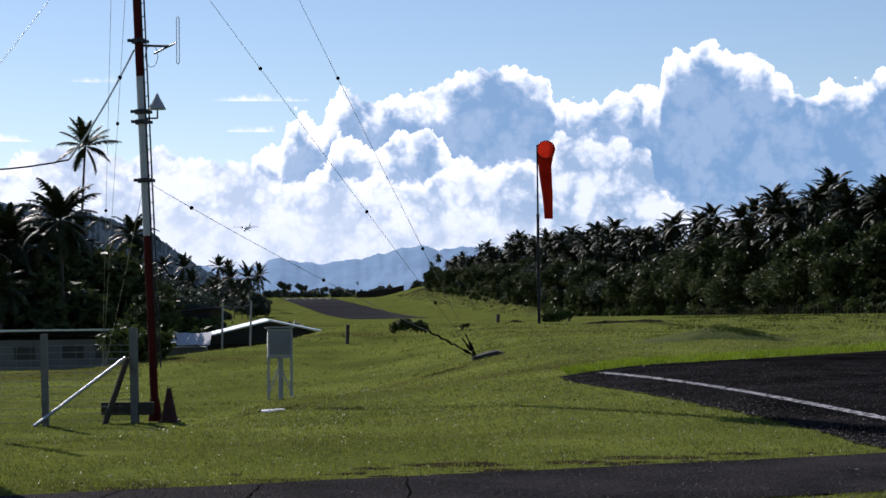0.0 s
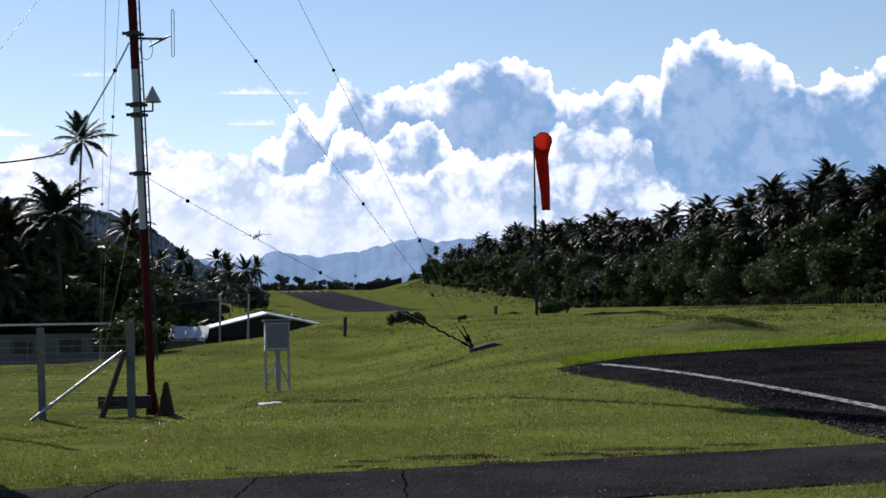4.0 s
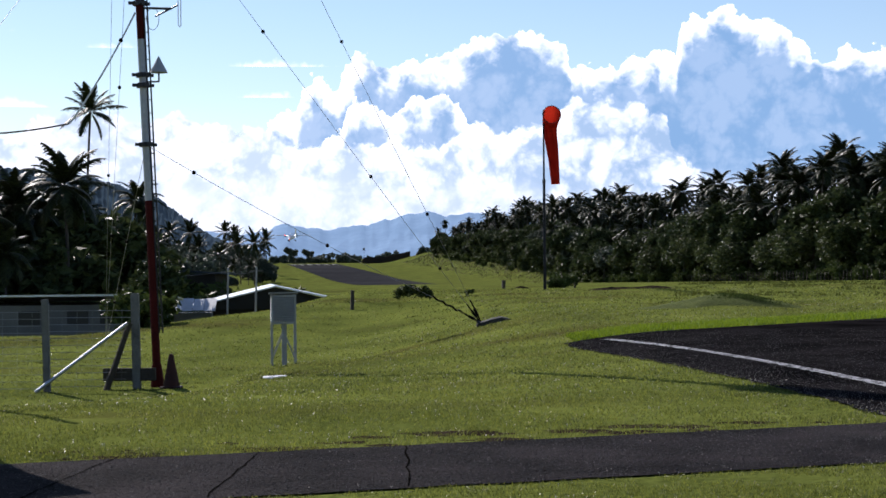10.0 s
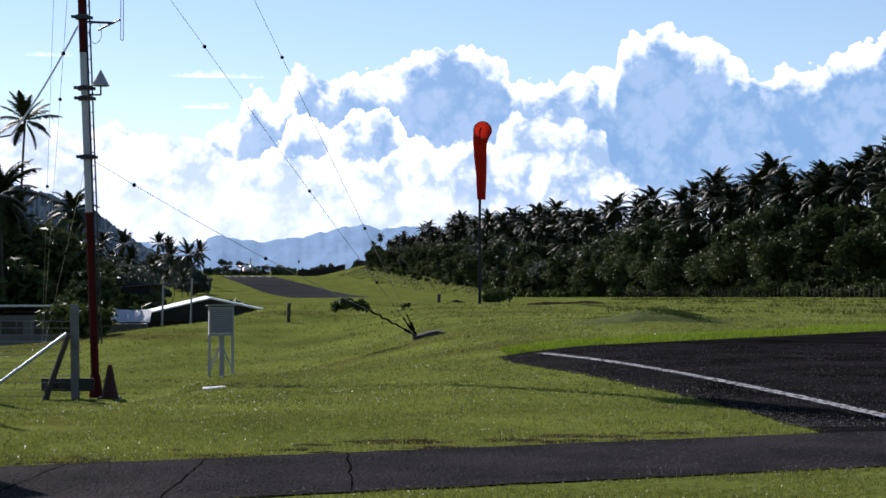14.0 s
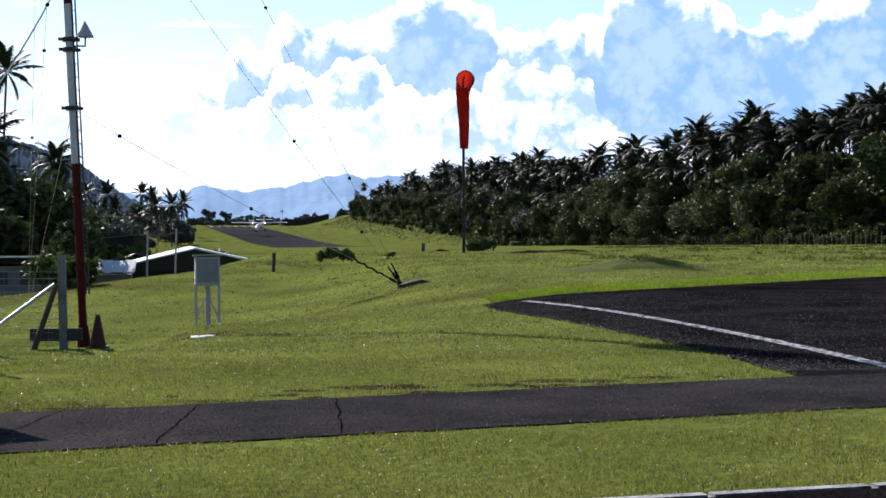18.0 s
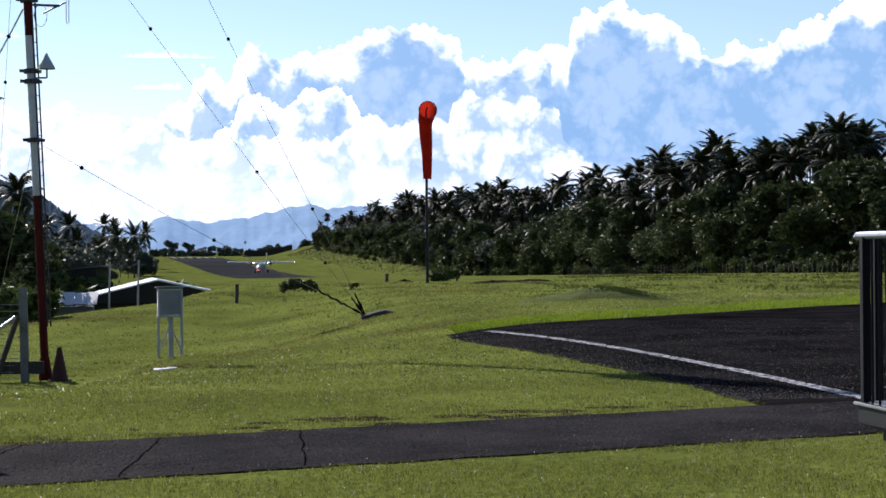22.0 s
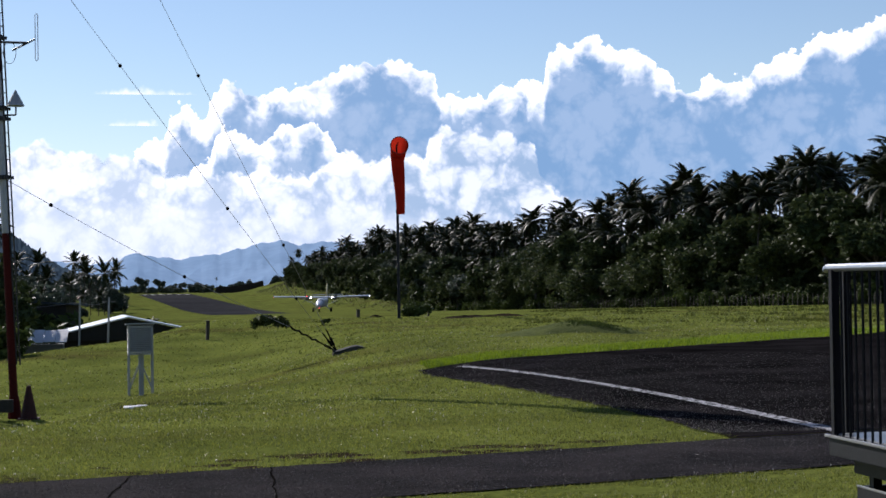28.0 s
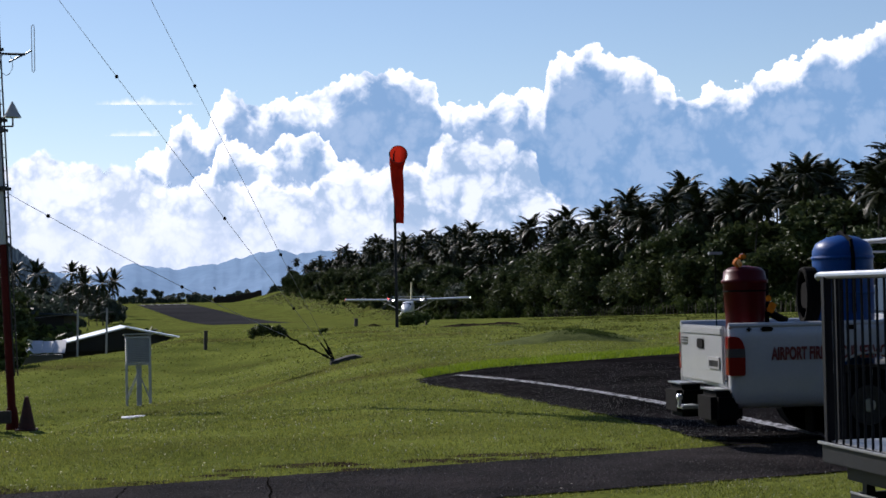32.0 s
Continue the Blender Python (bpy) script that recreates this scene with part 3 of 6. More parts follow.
    CLOUDS.append(cloud_bank("cloud_bank", 4860, -18, 28, low, heads, mid, "bright billowing cloud layer in front of taller heads"))
    lowest = lambda a: float(np.interp(a, (-18, -6, 0, 6, 12, 28), (3.4, 3.4, 3.2, 3.0, 2.7, 3.0)))
    CLOUDS.append(cloud_bank("cloud_bank", 4820, -18, 28, lowest, [(-3.5, 1.4, 3.6), (1.0, 1.4, 3.4)], front, "low hazy white cloud over the mountains"))
    for c, w, e, h in ((-11.9, 0.9, 7.7, 0.4), (-10.9, 0.75, 7.72, 0.3), (-5.6, 2.3, 7.1, 0.42), (-4.0, 0.6, 9.9, 0.15), (-12.85, 0.42, 8.08, 0.22), (-15.2, 2.2, 5.6, 0.5), (-8.6, 0.3, 7.7, 0.15), (-5.9, 1.3, 6.0, 0.45), (-14.8, 0.5, 8.2, 0.25)):
        ob = cloud_bank("cloud_wisp", 4940, c - w, c + w, lambda a: e + h * (1 - ((a - c) / w) ** 2) - 0.35, [], thin, "thin white streak of high cloud", low=e - 0.25, over=0.5)
        CLOUDS.append(ob)
    # both ridges emit their own colour as haze, though neither is a lamp
    blue = haze_glow_material("haze_blue_mountains", (0.105, 0.165, 0.25), (0.155, 0.225, 0.325), 0.6)
    dark = haze_glow_material("wooded_hill", (0.016, 0.028, 0.042), (0.045, 0.065, 0.085), 0.4, 0.012, 0.09, 0.5)
    tops = lambda a: float(np.interp(a, (-16, -7.5, -6.9, -6.2, -5.6, -5.0, -4.3, -3.6, -2.8, -2.0, -1.0, -0.1, 0.8, 2.2, 6, 28), (0.9, 1.0, 0.85, 0.9, 1.05, 1.25, 1.1, 1.0, 1.12, 1.2, 1.45, 1.65, 1.5, 1.6, 1.2, 0.9)))
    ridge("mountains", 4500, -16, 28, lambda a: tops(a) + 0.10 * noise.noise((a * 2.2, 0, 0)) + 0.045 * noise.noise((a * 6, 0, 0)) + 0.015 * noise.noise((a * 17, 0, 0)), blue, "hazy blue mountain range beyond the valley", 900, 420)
    hill = lambda a: float(np.interp(a, (-24, -14, -12.2, -10.9, -10.1, -9.5, -8.9, -8.4, -7.9, -7.2, -6.3, -5.4, -4.5), (3.2, 3.2, 3.0, 2.65, 2.35, 2.2, 1.72, 1.35, 1.0, 0.6, 0.25, -0.2, -0.7)))
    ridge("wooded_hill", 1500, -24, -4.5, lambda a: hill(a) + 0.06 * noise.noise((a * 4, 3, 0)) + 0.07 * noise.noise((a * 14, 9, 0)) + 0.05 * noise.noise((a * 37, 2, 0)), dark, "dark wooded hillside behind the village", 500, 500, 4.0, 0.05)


def build_end_bank():
    """A dark earth bank across the field past the runway's end."""
    verts, faces = [], []
    n = 60
    for i in range(n + 1):
        f = i / n
        x, y = -30 + 23 * f, 742 + 6 * f
        h = 2.9 * smooth(0.0, 0.06, f) * (1 + 0.12 * noise.noise((x * 0.4, 0, 0)))
        z = ground(x, y) - 0.4
        verts += [(x, y - 2.2, z), (x, y - 0.8, z + h * 0.85), (x, y + 0.3, z + h + 0.4), (x, y + 3.5, z)]
    for i in range(n):
        for j in range(3):
            a = i * 4 + j
            faces.append((a, a + 4, a + 5, a + 1))
    tagged(raw("earth_bank", verts, faces, M_SOIL), "long dark earth bank beyond the runway", "bank", kind="structure")


def build_sky_block():
    """A plain unseen wall and roof, added at the camera's back to block sky light."""
    ob = part("wall_terminal", box(B(), 70, 0.4, 9.5, pose(4, -3.2, 4.75)), M_BACKWALL)
    tagged(ob, "plain dark wall added behind the camera to block sky light", "wall", kind="structure")
    ob = part("veranda_roof", box(B(), 60, 4.6, 0.15, pose(4, -0.7, 3.6)), M_BACKWALL)
    tagged(ob, "plain dark roof added over the camera to block sky light", "roof", kind="structure")


build_ground()
build_paving()
build_sky_block()
build_end_bank()
build_sky()
# ---- trees ----
rnd = random.Random(7)


def palm_crown(seed, fronds=19, length=3.0, droop=1.0):
    """A coconut crown: arching ribs with hanging leaflets."""
    r = random.Random(seed)
    verts, faces = [], []
    for f in range(fronds):
        az = 2.399 * f + r.uniform(-0.3, 0.3)
        up = 1.42 - 2.3 * (f / fronds) ** 1.2 + r.uniform(-0.2, 0.2)
        L = length * r.uniform(0.8, 1.12)
        h = Vector((math.cos(az), math.sin(az), 0))
        side = Vector((-h.y, h.x, 0))
        pts, n = [], 13
        p, a = Vector((0, 0, 0)), up
        for i in range(n + 1):
            pts.append(p.copy())
            p = p + (h * math.cos(a) + Vector((0, 0, math.sin(a)))) * (L / n)
            a -= (0.095 + 0.05 * r.random()) * droop * (0.5 + i / n)
        w = 0.035
        for i in range(n):
            k = len(verts)
            verts += [pts[i] - side * w, pts[i] + side * w, pts[i + 1] + side * w * 0.8, pts[i + 1] - side * w * 0.8]
            faces.append((k, k + 1, k + 2, k + 3))
        for i in range(2, n + 1):
            for half in (0, 0.33, 0.67):
                q = pts[i].lerp(pts[i - 1], half)
                d = (pts[i] - pts[i - 1]).normalized()
                ll = L * 0.25 * math.sin(math.pi * (0.12 + 0.82 * (i - half) / n)) * r.uniform(0.8, 1.1)
                for sgn in (-1, 1):
                    tip = q + (side * sgn * 0.8 + d * 0.55) * ll + Vector((0, 0, -ll * r.uniform(0.2, 0.7)))
                    mid = q + (side * sgn * 0.55 + d * 0.3) * ll * 0.55 + Vector((0, 0, -ll * 0.1))
                    b = d * 0.055 * L / 4
                    k = len(verts)
                    verts += [q - b, q + b, mid + b * 1.3, mid - b * 1.3, tip]
                    faces += [(k, k + 1, k + 2, k + 3), (k + 3, k + 2, k + 4)]
    return verts, faces


def trunk_mesh(height, r0, r1, lean, seed):
    bm = B()
    pts, tp = [], []
    for i in range(9):
        k = i / 8
        pts.append((lean * k * k, 0.25 * lean * math.sin(k * 3), height * k))
        tp.append(r0 + (r1 - r0) * k + (0.08 * (1 - k * 6) if k < 0.16 else 0))
    tube(bm, pts, 1, 8, tp)
    return bm, pts[-1]


def make_palm(seed, height, length, fronds, lean, droop=1.0, label="tall coconut palm with a feathery dark green crown"):
    ob = thing("coconut_palm", 0, 0, -300, label, "palm tree")
    bm, top = trunk_mesh(height, 0.17, 0.11, lean, seed)
    part("trunk", bm, M_BARK, ob, shade=True)
    v, f = palm_crown(seed, fronds, length, droop)
    c = raw("crown", v, f, M_PALM, ob)
    c.location = top
    return ob


def leaf_cloud(seed, blobs, leaves, size):
    """Many small bent leaves gathered in uneven clumps."""
    r = random.Random(seed)
    verts, faces = [], []
    tot = sum(b[3] ** 2 for b in blobs)
    for bx, by, bz, br in blobs:
        for _ in range(int(leaves * br * br / tot)):
            d = Vector((r.gauss(0, 1), r.gauss(0, 1), r.gauss(0, 0.8))).normalized() * br * (r.random() ** 0.35) * r.uniform(0.75, 1.12)
            p = Vector((bx, by, bz)) + d
            s = size * r.uniform(0.6, 1.4)
            a = Vector((r.gauss(0, 1), r.gauss(0, 1), r.gauss(0, 0.6))).normalized()
            b = a.cross(Vector((r.gauss(0, 1), r.gauss(0, 1), r.gauss(0, 1)))).normalized()
            k = len(verts)
            c = a.cross(b) * s * 0.25
            verts += [p - a * s, p + b * s * 0.5 + c, p + a * s, p - b * s * 0.5 + c]
            faces += [(k, k + 1, k + 2), (k, k + 2, k + 3)]
    return verts, faces


def make_broadleaf(seed, height, width, leaves, size, flat=0.6, name="broadleaf_tree", label="dark broad-crowned tropical tree", leaf=None):
    ob = thing(name, 0, 0, -300, label, "tree")
    r = random.Random(seed)
    bm = B()
    th = height * 0.45
    tube(bm, [(0, 0, -0.5), (0.1, 0, th * 0.5), (0.0, 0.1, th)], 1, 8, [width * 0.035, width * 0.027, width * 0.02])
    blobs = []
    for k in range(11):
        a = 2.4 * k + r.uniform(-0.3, 0.3)
        d = width * 0.5 * math.sqrt(k / 11) * r.uniform(0.75, 1.0)
        c = (d * math.cos(a), d * math.sin(a), height * (0.82 - flat * 0.35 * (k / 11)) + r.uniform(-0.06, 0.06) * height, width * r.uniform(0.13, 0.22))
        blobs.append(c)
        tube(bm, [(0, 0.1, th * 0.9), (c[0] * 0.5, c[1] * 0.5, (th + c[2]) / 2), (c[0], c[1], c[2])], 1, 5, [width * 0.014, width * 0.009, width * 0.004])
    for k in range(14):
        a = r.uniform(0, 6.28)
        d = width * 0.5 * r.uniform(0.3, 1.0)
        blobs.append((d * math.cos(a), d * math.sin(a), height * r.uniform(0.45, 0.85), width * r.uniform(0.07, 0.13)))
    part("trunk", bm, M_BARK, ob, shade=True)
    v, f = leaf_cloud(seed, blobs, leaves, size)
    raw("crown", v, f, leaf or M_LEAF, ob)
    return ob


def make_shrub(seed, height, width, leaves, size, label="leafy green shrub at the wood's edge"):
    ob = thing("shrub", 0, 0, -300, label, "shrub")
    r = random.Random(seed)
    bm = B()
    blobs = []
    for k in range(9):
        a, d = r.uniform(0, 6.28), width * 0.42 * math.sqrt(r.random())
        c = (d * math.cos(a), d * math.sin(a), height * r.uniform(0.3, 0.8), width * r.uniform(0.14, 0.24))
        blobs.append(c)
        tube(bm, [(0, 0, -0.3), (c[0] * 0.6, c[1] * 0.6, c[2] * 0.6), c[:3]], 1, 4, [0.05 * width / 3, 0.03 * width / 3, 0.01])
    part("stem", bm, M_BARK, ob)
    v, f = leaf_cloud(seed, blobs, leaves, size)
    raw("foliage", v, f, M_SHRUB, ob)
    return ob


def set_down(proto, x, y, rz, scale=1.0, sink=0.15, group="", z=None):
    m = Matrix.Translation((x, y, (ground(x, y) if z is None else z) - sink)) @ Matrix.Rotation(rz, 4, "Z")
    ob = copy_thing(proto, m)
    ob.scale = (scale, scale, scale)
    if group:
        ob["group"] = group
    return ob


def drop(proto):
    for o in (*proto.children_recursive, proto):
        bpy.data.objects.remove(o)


def make_thicket(seed, height, width, leaves, size):
    """Dense low growth that fills the wood from the ground up."""
    ob = thing("understorey_tree", 0, 0, -300, "dense dark leafy understorey tree", "tree")
    r = random.Random(seed)
    bm, blobs = B(), []
    for k in range(20):
        a, d = r.uniform(0, 6.28), width * 0.46 * math.sqrt(r.random())
        c = (d * math.cos(a), d * math.sin(a), height * r.uniform(0.1, 0.9), width * r.uniform(0.13, 0.22))
        blobs.append(c)
        if k % 3 == 0:
            tube(bm, [(0, 0, -0.4), (c[0] * 0.4, c[1] * 0.4, c[2] * 0.6), c[:3]], 1, 5, [0.14, 0.09, 0.03])
    part("stem", bm, M_BARK, ob)
    v, f = leaf_cloud(seed, blobs, leaves, size)
    raw("crown", v, f, M_LEAF, ob)
    return ob


def far_growth(spots, seed, leaf, label):
    """Distant undergrowth too small to tell apart, in one sheet of leaves."""
    base = []
    for k, (h, w) in enumerate(((6.5, 9), (9.0, 8), (5.5, 7.5))):
        r = random.Random(seed + k)
        blobs = [(w * 0.46 * math.sqrt(r.random()) * math.cos(a), w * 0.3 * math.sin(a), h * r.uniform(0.1, 0.9), w * r.uniform(0.13, 0.22)) for a in [r.uniform(0, 6.28) for _ in range(18)]]
        v, f = leaf_cloud(seed + k, blobs, 620, 0.95)
        base.append((np.array([tuple(q) for q in v]), np.array(f)))
    vs, fs, n = [], [], 0
    r = random.Random(seed)
    for x, y, sc in spots:
        v, f = base[r.randrange(3)]
        a = r.uniform(0, 6.28)
        c, s = math.cos(a) * sc, math.sin(a) * sc
        w = np.stack((v[:, 0] * c - v[:, 1] * s + x, v[:, 0] * s + v[:, 1] * c + y, v[:, 2] * sc + ground(x, y) - 0.15), 1)
        vs.append(w)
        fs.append(f + n)
        n += len(v)
    tagged(raw("far_undergrowth", np.concatenate(vs).tolist(), np.concatenate(fs).tolist(), leaf), label, "undergrowth", kind="stuff")


def scrub_on_bank():
    """Blotchy low scrub on the rising bank at the wood's far end."""
    r = random.Random(44)
    verts, faces = [], []
    for _ in range(7000):
        yy = 330 + 370 * r.random()
        s = 50 + set_off(yy) * 0.8 - 16 * r.random() ** 1.5
        x = axis_x(yy) + s
        if noise.noise((x * 0.16, yy * 0.06, 2.0)) + 0.5 * noise.noise((x * 0.5, yy * 0.2, 7.0)) < -0.25 - 0.45 * (s - 32) / 17:
            continue
        h = r.uniform(0.12, 0.6) * (0.5 + 0.7 * (s - 31) / 18)
        z = ground(x, yy) - 0.35
        for _ in range(5):
            q = len(verts)
            p = Vector((x + r.gauss(0, 0.7), yy + r.gauss(0, 1.5), z + h * r.random()))
            a = Vector((r.gauss(0, 1), r.gauss(0, 1), r.gauss(0, 0.6))).normalized() * r.uniform(0.1, 0.28)
            b = a.cross(Vector((r.gauss(0, 1), r.gauss(0, 1), r.gauss(0, 1)))).normalized() * r.uniform(0.1, 0.25)
            verts.extend((p - a, p + b, p + a, p - b))
            faces.append((q, q + 1, q + 2, q + 3))
    tagged(raw("bank_scrub", verts, faces, M_BANK), "blotchy low brown and green scrub on a bank", "scrub", kind="stuff")


def set_off(y):
    """How far the wood draws back from the runway on its bank."""
    return 5.5 * smooth(300, 600, y)


def build_woods():
    spots, set_back, end_spots = [], [], []
    palms = [make_palm(11 + k, h, L, n, lean, dr) for k, (h, L, n, lean, dr) in enumerate(
        ((14.5, 3.9, 30, 0.8, 0.8), (17.0, 3.6, 27, -1.1, 0.85), (12.0, 4.1, 30, 0.5, 0.8), (16.0, 3.6, 26, 1.5, 0.95), (13.5, 4.0, 28, -0.6, 0.75), (21.0, 3.3, 19, 0.9, 0.55)))]
    broad = [make_broadleaf(31 + k, h, w, 4200, s) for k, (h, w, s) in enumerate(((13, 12, 0.48), (11, 15, 0.5), (14.5, 11, 0.48)))]
    # distant trees, greyed in the leaf colour to look hazed
    pale = [make_broadleaf(131 + k, h, w, 3000, s, label="grey-green hazy tree below the hill", leaf=M_HAZED_LEAF) for k, (h, w, s) in enumerate(((10, 11, 0.5), (8, 9, 0.45), (12, 9, 0.48)))]
    low = [make_thicket(71 + k, h, w, 3000, 0.5) for k, (h, w) in enumerate(((6.5, 9), (9.0, 8)))]
    shrubs = [make_shrub(51 + k, h, w, 700, 0.26) for k, (h, w) in enumerate(((1.6, 3.4), (2.4, 4.2)))]
    wood = "trees along the runway"
    y = 196.0
    while y < 700:
        for row, s in enumerate((48, 53, 59, 66)):
            yy = y + rnd.uniform(-3, 3)
            x = axis_x(yy) + set_off(yy) + s + rnd.uniform(-2.5, 2.5)
            if rnd.random() < (0.42, 0.68, 0.85, 0.9)[row]:
                set_down(rnd.choice(palms[:5]), x, yy, rnd.uniform(0, 6.28), (rnd.uniform(0.88, 1.12) + 0.10 * row) * (1.07 - 0.07 * smooth(285, 320, yy)) * (1 - 0.34 * smooth(480, 700, yy)), group=wood)
            else:
                # the wood's far end mixes in leaves with haze in their colour
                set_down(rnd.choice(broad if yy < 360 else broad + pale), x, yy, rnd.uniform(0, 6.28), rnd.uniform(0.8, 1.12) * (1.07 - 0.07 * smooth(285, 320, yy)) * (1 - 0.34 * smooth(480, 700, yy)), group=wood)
        for s, sc in ((46.5, 0.55), (48.5, 0.75), (51.5, 0.85), (56, 0.95), (63, 1.1)):
            yy = y + rnd.uniform(-4, 4)
            x, sc = axis_x(yy) + set_off(yy) + s + rnd.uniform(-1, 1), sc * rnd.uniform(0.8, 1.2) * (1 - 0.34 * smooth(480, 700, yy))
            if yy < 400:
                set_down(rnd.choice(low), x, yy, rnd.uniform(0, 6.28), sc, group="undergrowth of the wood")
            else:
                spots.append((x, yy, sc * 1.3))
        if y < 420 or rnd.random() < 0.5:
            for s in (42.0, 44.5):
                yy = y + rnd.uniform(-4, 4)
                set_down(rnd.choice(shrubs), axis_x(yy) + set_off(yy) + s + rnd.uniform(-1.0, 1.0), yy, rnd.uniform(0, 6.28), rnd.uniform(0.5, 1.2), group="shrubs at the wood's edge")
        y += 4.2 + y * 0.008
    for k in range(52):
        yy = 225 + 7.5 * k + rnd.uniform(-2, 2)
        set_down(rnd.choice(broad), axis_x(yy) + set_off(yy) + 56 + rnd.uniform(-2, 2), yy, rnd.uniform(0, 6.28), rnd.uniform(0.9, 1.1) * (1 - 0.34 * smooth(480, 700, yy)), group=wood)
    for k in range(70):
        yy = 225 + 6.4 * k + rnd.uniform(-2, 2)
        for s in (62, 71, 79, 90):
            set_back.append((axis_x(yy) + set_off(yy) + s + rnd.uniform(-3, 3), yy, rnd.uniform(1.35, 1.9) * (1 - 0.3 * smooth(480, 700, yy))))
    # beyond the runway's far end
    far = "trees beyond the runway"
    for a in np.arange(-9.0, 2.0, 0.2):
        D = 820 + rnd.uniform(-20, 60)
        x, yy = D * math.sin(radians(a)), D * math.cos(radians(a))
        k = rnd.random()
        if k < 0.86:
            end_spots.append((x, yy, rnd.uniform(0.35, 0.9)))
            end_spots.append((x + rnd.uniform(-4, 4), yy + 12, rnd.uniform(0.4, 0.7)))
        else:
            set_down(rnd.choice(palms), x, yy, rnd.uniform(0, 6.28), rnd.uniform(0.28, 0.42), group=far)
    # the village side
    vil = "trees round the village"
    for x, yy, k, sc in ((-34.7, 165, 5, 1.06), (-20.5, 93, 4, 0.75), (-24.6, 97, 2, 0.76), (-25.8, 90, 0, 0.68), (-22.6, 104, 2, 0.72), (-27.2, 101, 0, 0.64), (-24.2, 100, 0, 0.62), (-26.5, 92, 2, 0.7), (-31.5, 112, 1, 0.7),
                         (-22.5, 120, 3, 0.66), (-28.5, 97, 4, 0.66), (-23.0, 88, 2, 0.5)):
        set_down(palms[k], x, yy, rnd.uniform(0, 6.28), sc, group=vil)
    for _ in range(34):
        yy = rnd.uniform(96, 150)
        x = -yy * rnd.uniform(0.235, 0.34)
        set_down(rnd.choice(broad + low), x, yy, rnd.uniform(0, 6.28), rnd.uniform(0.5, 0.75), group=vil)
    for k in range(13):
        yy = 106 + rnd.uniform(-3, 3)
        set_down(rnd.choice(broad), -yy * (0.205 + 0.011 * k), yy, rnd.uniform(0, 6.28), rnd.uniform(0.72, 0.86), group=vil)
    for k in range(16):
        yy = rnd.uniform(91, 99)
        set_down(rnd.choice(low), -21.5 - 0.75 * k + rnd.uniform(-0.5, 0.5), yy, rnd.uniform(0, 6.28), rnd.uniform(0.7, 0.95), group=vil)
    for k, (yy, s) in enumerate(((262, 45.5), (276, 46.5), (291, 45), (305, 46), (322, 45.5), (344, 47), (247, 47), (370, 47.5))):
        rain = make_broadleaf(191 + k, rnd.uniform(8.5, 11.5), rnd.uniform(12, 15), 5200, 0.34, 1.1, label="spreading tree with feathery layered green foliage", leaf=M_FEATHER)
        set_down(rain, axis_x(yy) + s, yy, rnd.uniform(0, 6.28), 1.0, group=wood)
        drop(rain)
    lone = make_broadleaf(171, 5.2, 3.2, 2600, 0.2, label="dark round-crowned tree near the mast")
    set_down(lone, -13.4, 80, 0.4, 1.0, group=vil)
    drop(lone)
    scrub_on_bank()
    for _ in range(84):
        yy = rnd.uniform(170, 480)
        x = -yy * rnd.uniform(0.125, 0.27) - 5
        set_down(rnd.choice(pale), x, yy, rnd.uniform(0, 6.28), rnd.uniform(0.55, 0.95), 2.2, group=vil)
    hill_palms = [make_palm(211 + k, h, 4.2, 18, 0.7, 0.6, label="dark coconut palm below the wooded hill") for k, h in enumerate((12.0, 15.0))]
    for _ in range(9):
        a, D = rnd.uniform(-10.6, -6.6), rnd.uniform(260, 430)
        set_down(rnd.choice(hill_palms), D * math.sin(radians(a)), D * math.cos(radians(a)), rnd.uniform(0, 6.28), rnd.uniform(0.34, 0.5), 1.0, group=vil)
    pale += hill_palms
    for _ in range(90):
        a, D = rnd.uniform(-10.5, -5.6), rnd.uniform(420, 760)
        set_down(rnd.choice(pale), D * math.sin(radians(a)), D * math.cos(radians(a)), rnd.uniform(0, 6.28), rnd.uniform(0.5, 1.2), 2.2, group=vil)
    # the lighter leaf stands in for haze over the far wood
    far_growth(spots + set_back, 301, M_FEATHER, "dense dark far undergrowth of the wood")
    far_growth(end_spots, 311, M_HAZED_LEAF, "hazy low trees beyond the runway's end")
    for x, yy, k, sc in ((-9.8, 131, 0, 0.4), (-8.6, 131, 0, 0.3), (-11.8, 134, 1, 0.48), (-13.8, 137, 1, 0.5), (-10.5, 63, 0, 0.28), (-11.1, 63.5, 1, 0.24), (-16.5, 140, 0, 0.5), (-18.3, 137, 1, 0.6), (-20.6, 136, 0, 0.75), (-22.5, 138, 1, 0.65), (-15.0, 137, 1, 0.55)):
        set_down(shrubs[k], x, yy, rnd.uniform(0, 6.28), sc * 2.7, group=vil)
    for p in palms + broad + pale + low + shrubs:
        drop(p)


# ---- mast and its rigging ----
LEAN = -0.040


def mast_at(h):
    """A point on the mast's middle, h metres up."""
    return Vector((-5.92 + LEAN * h, 36.0, ground(-5.92, 36.0) + h))


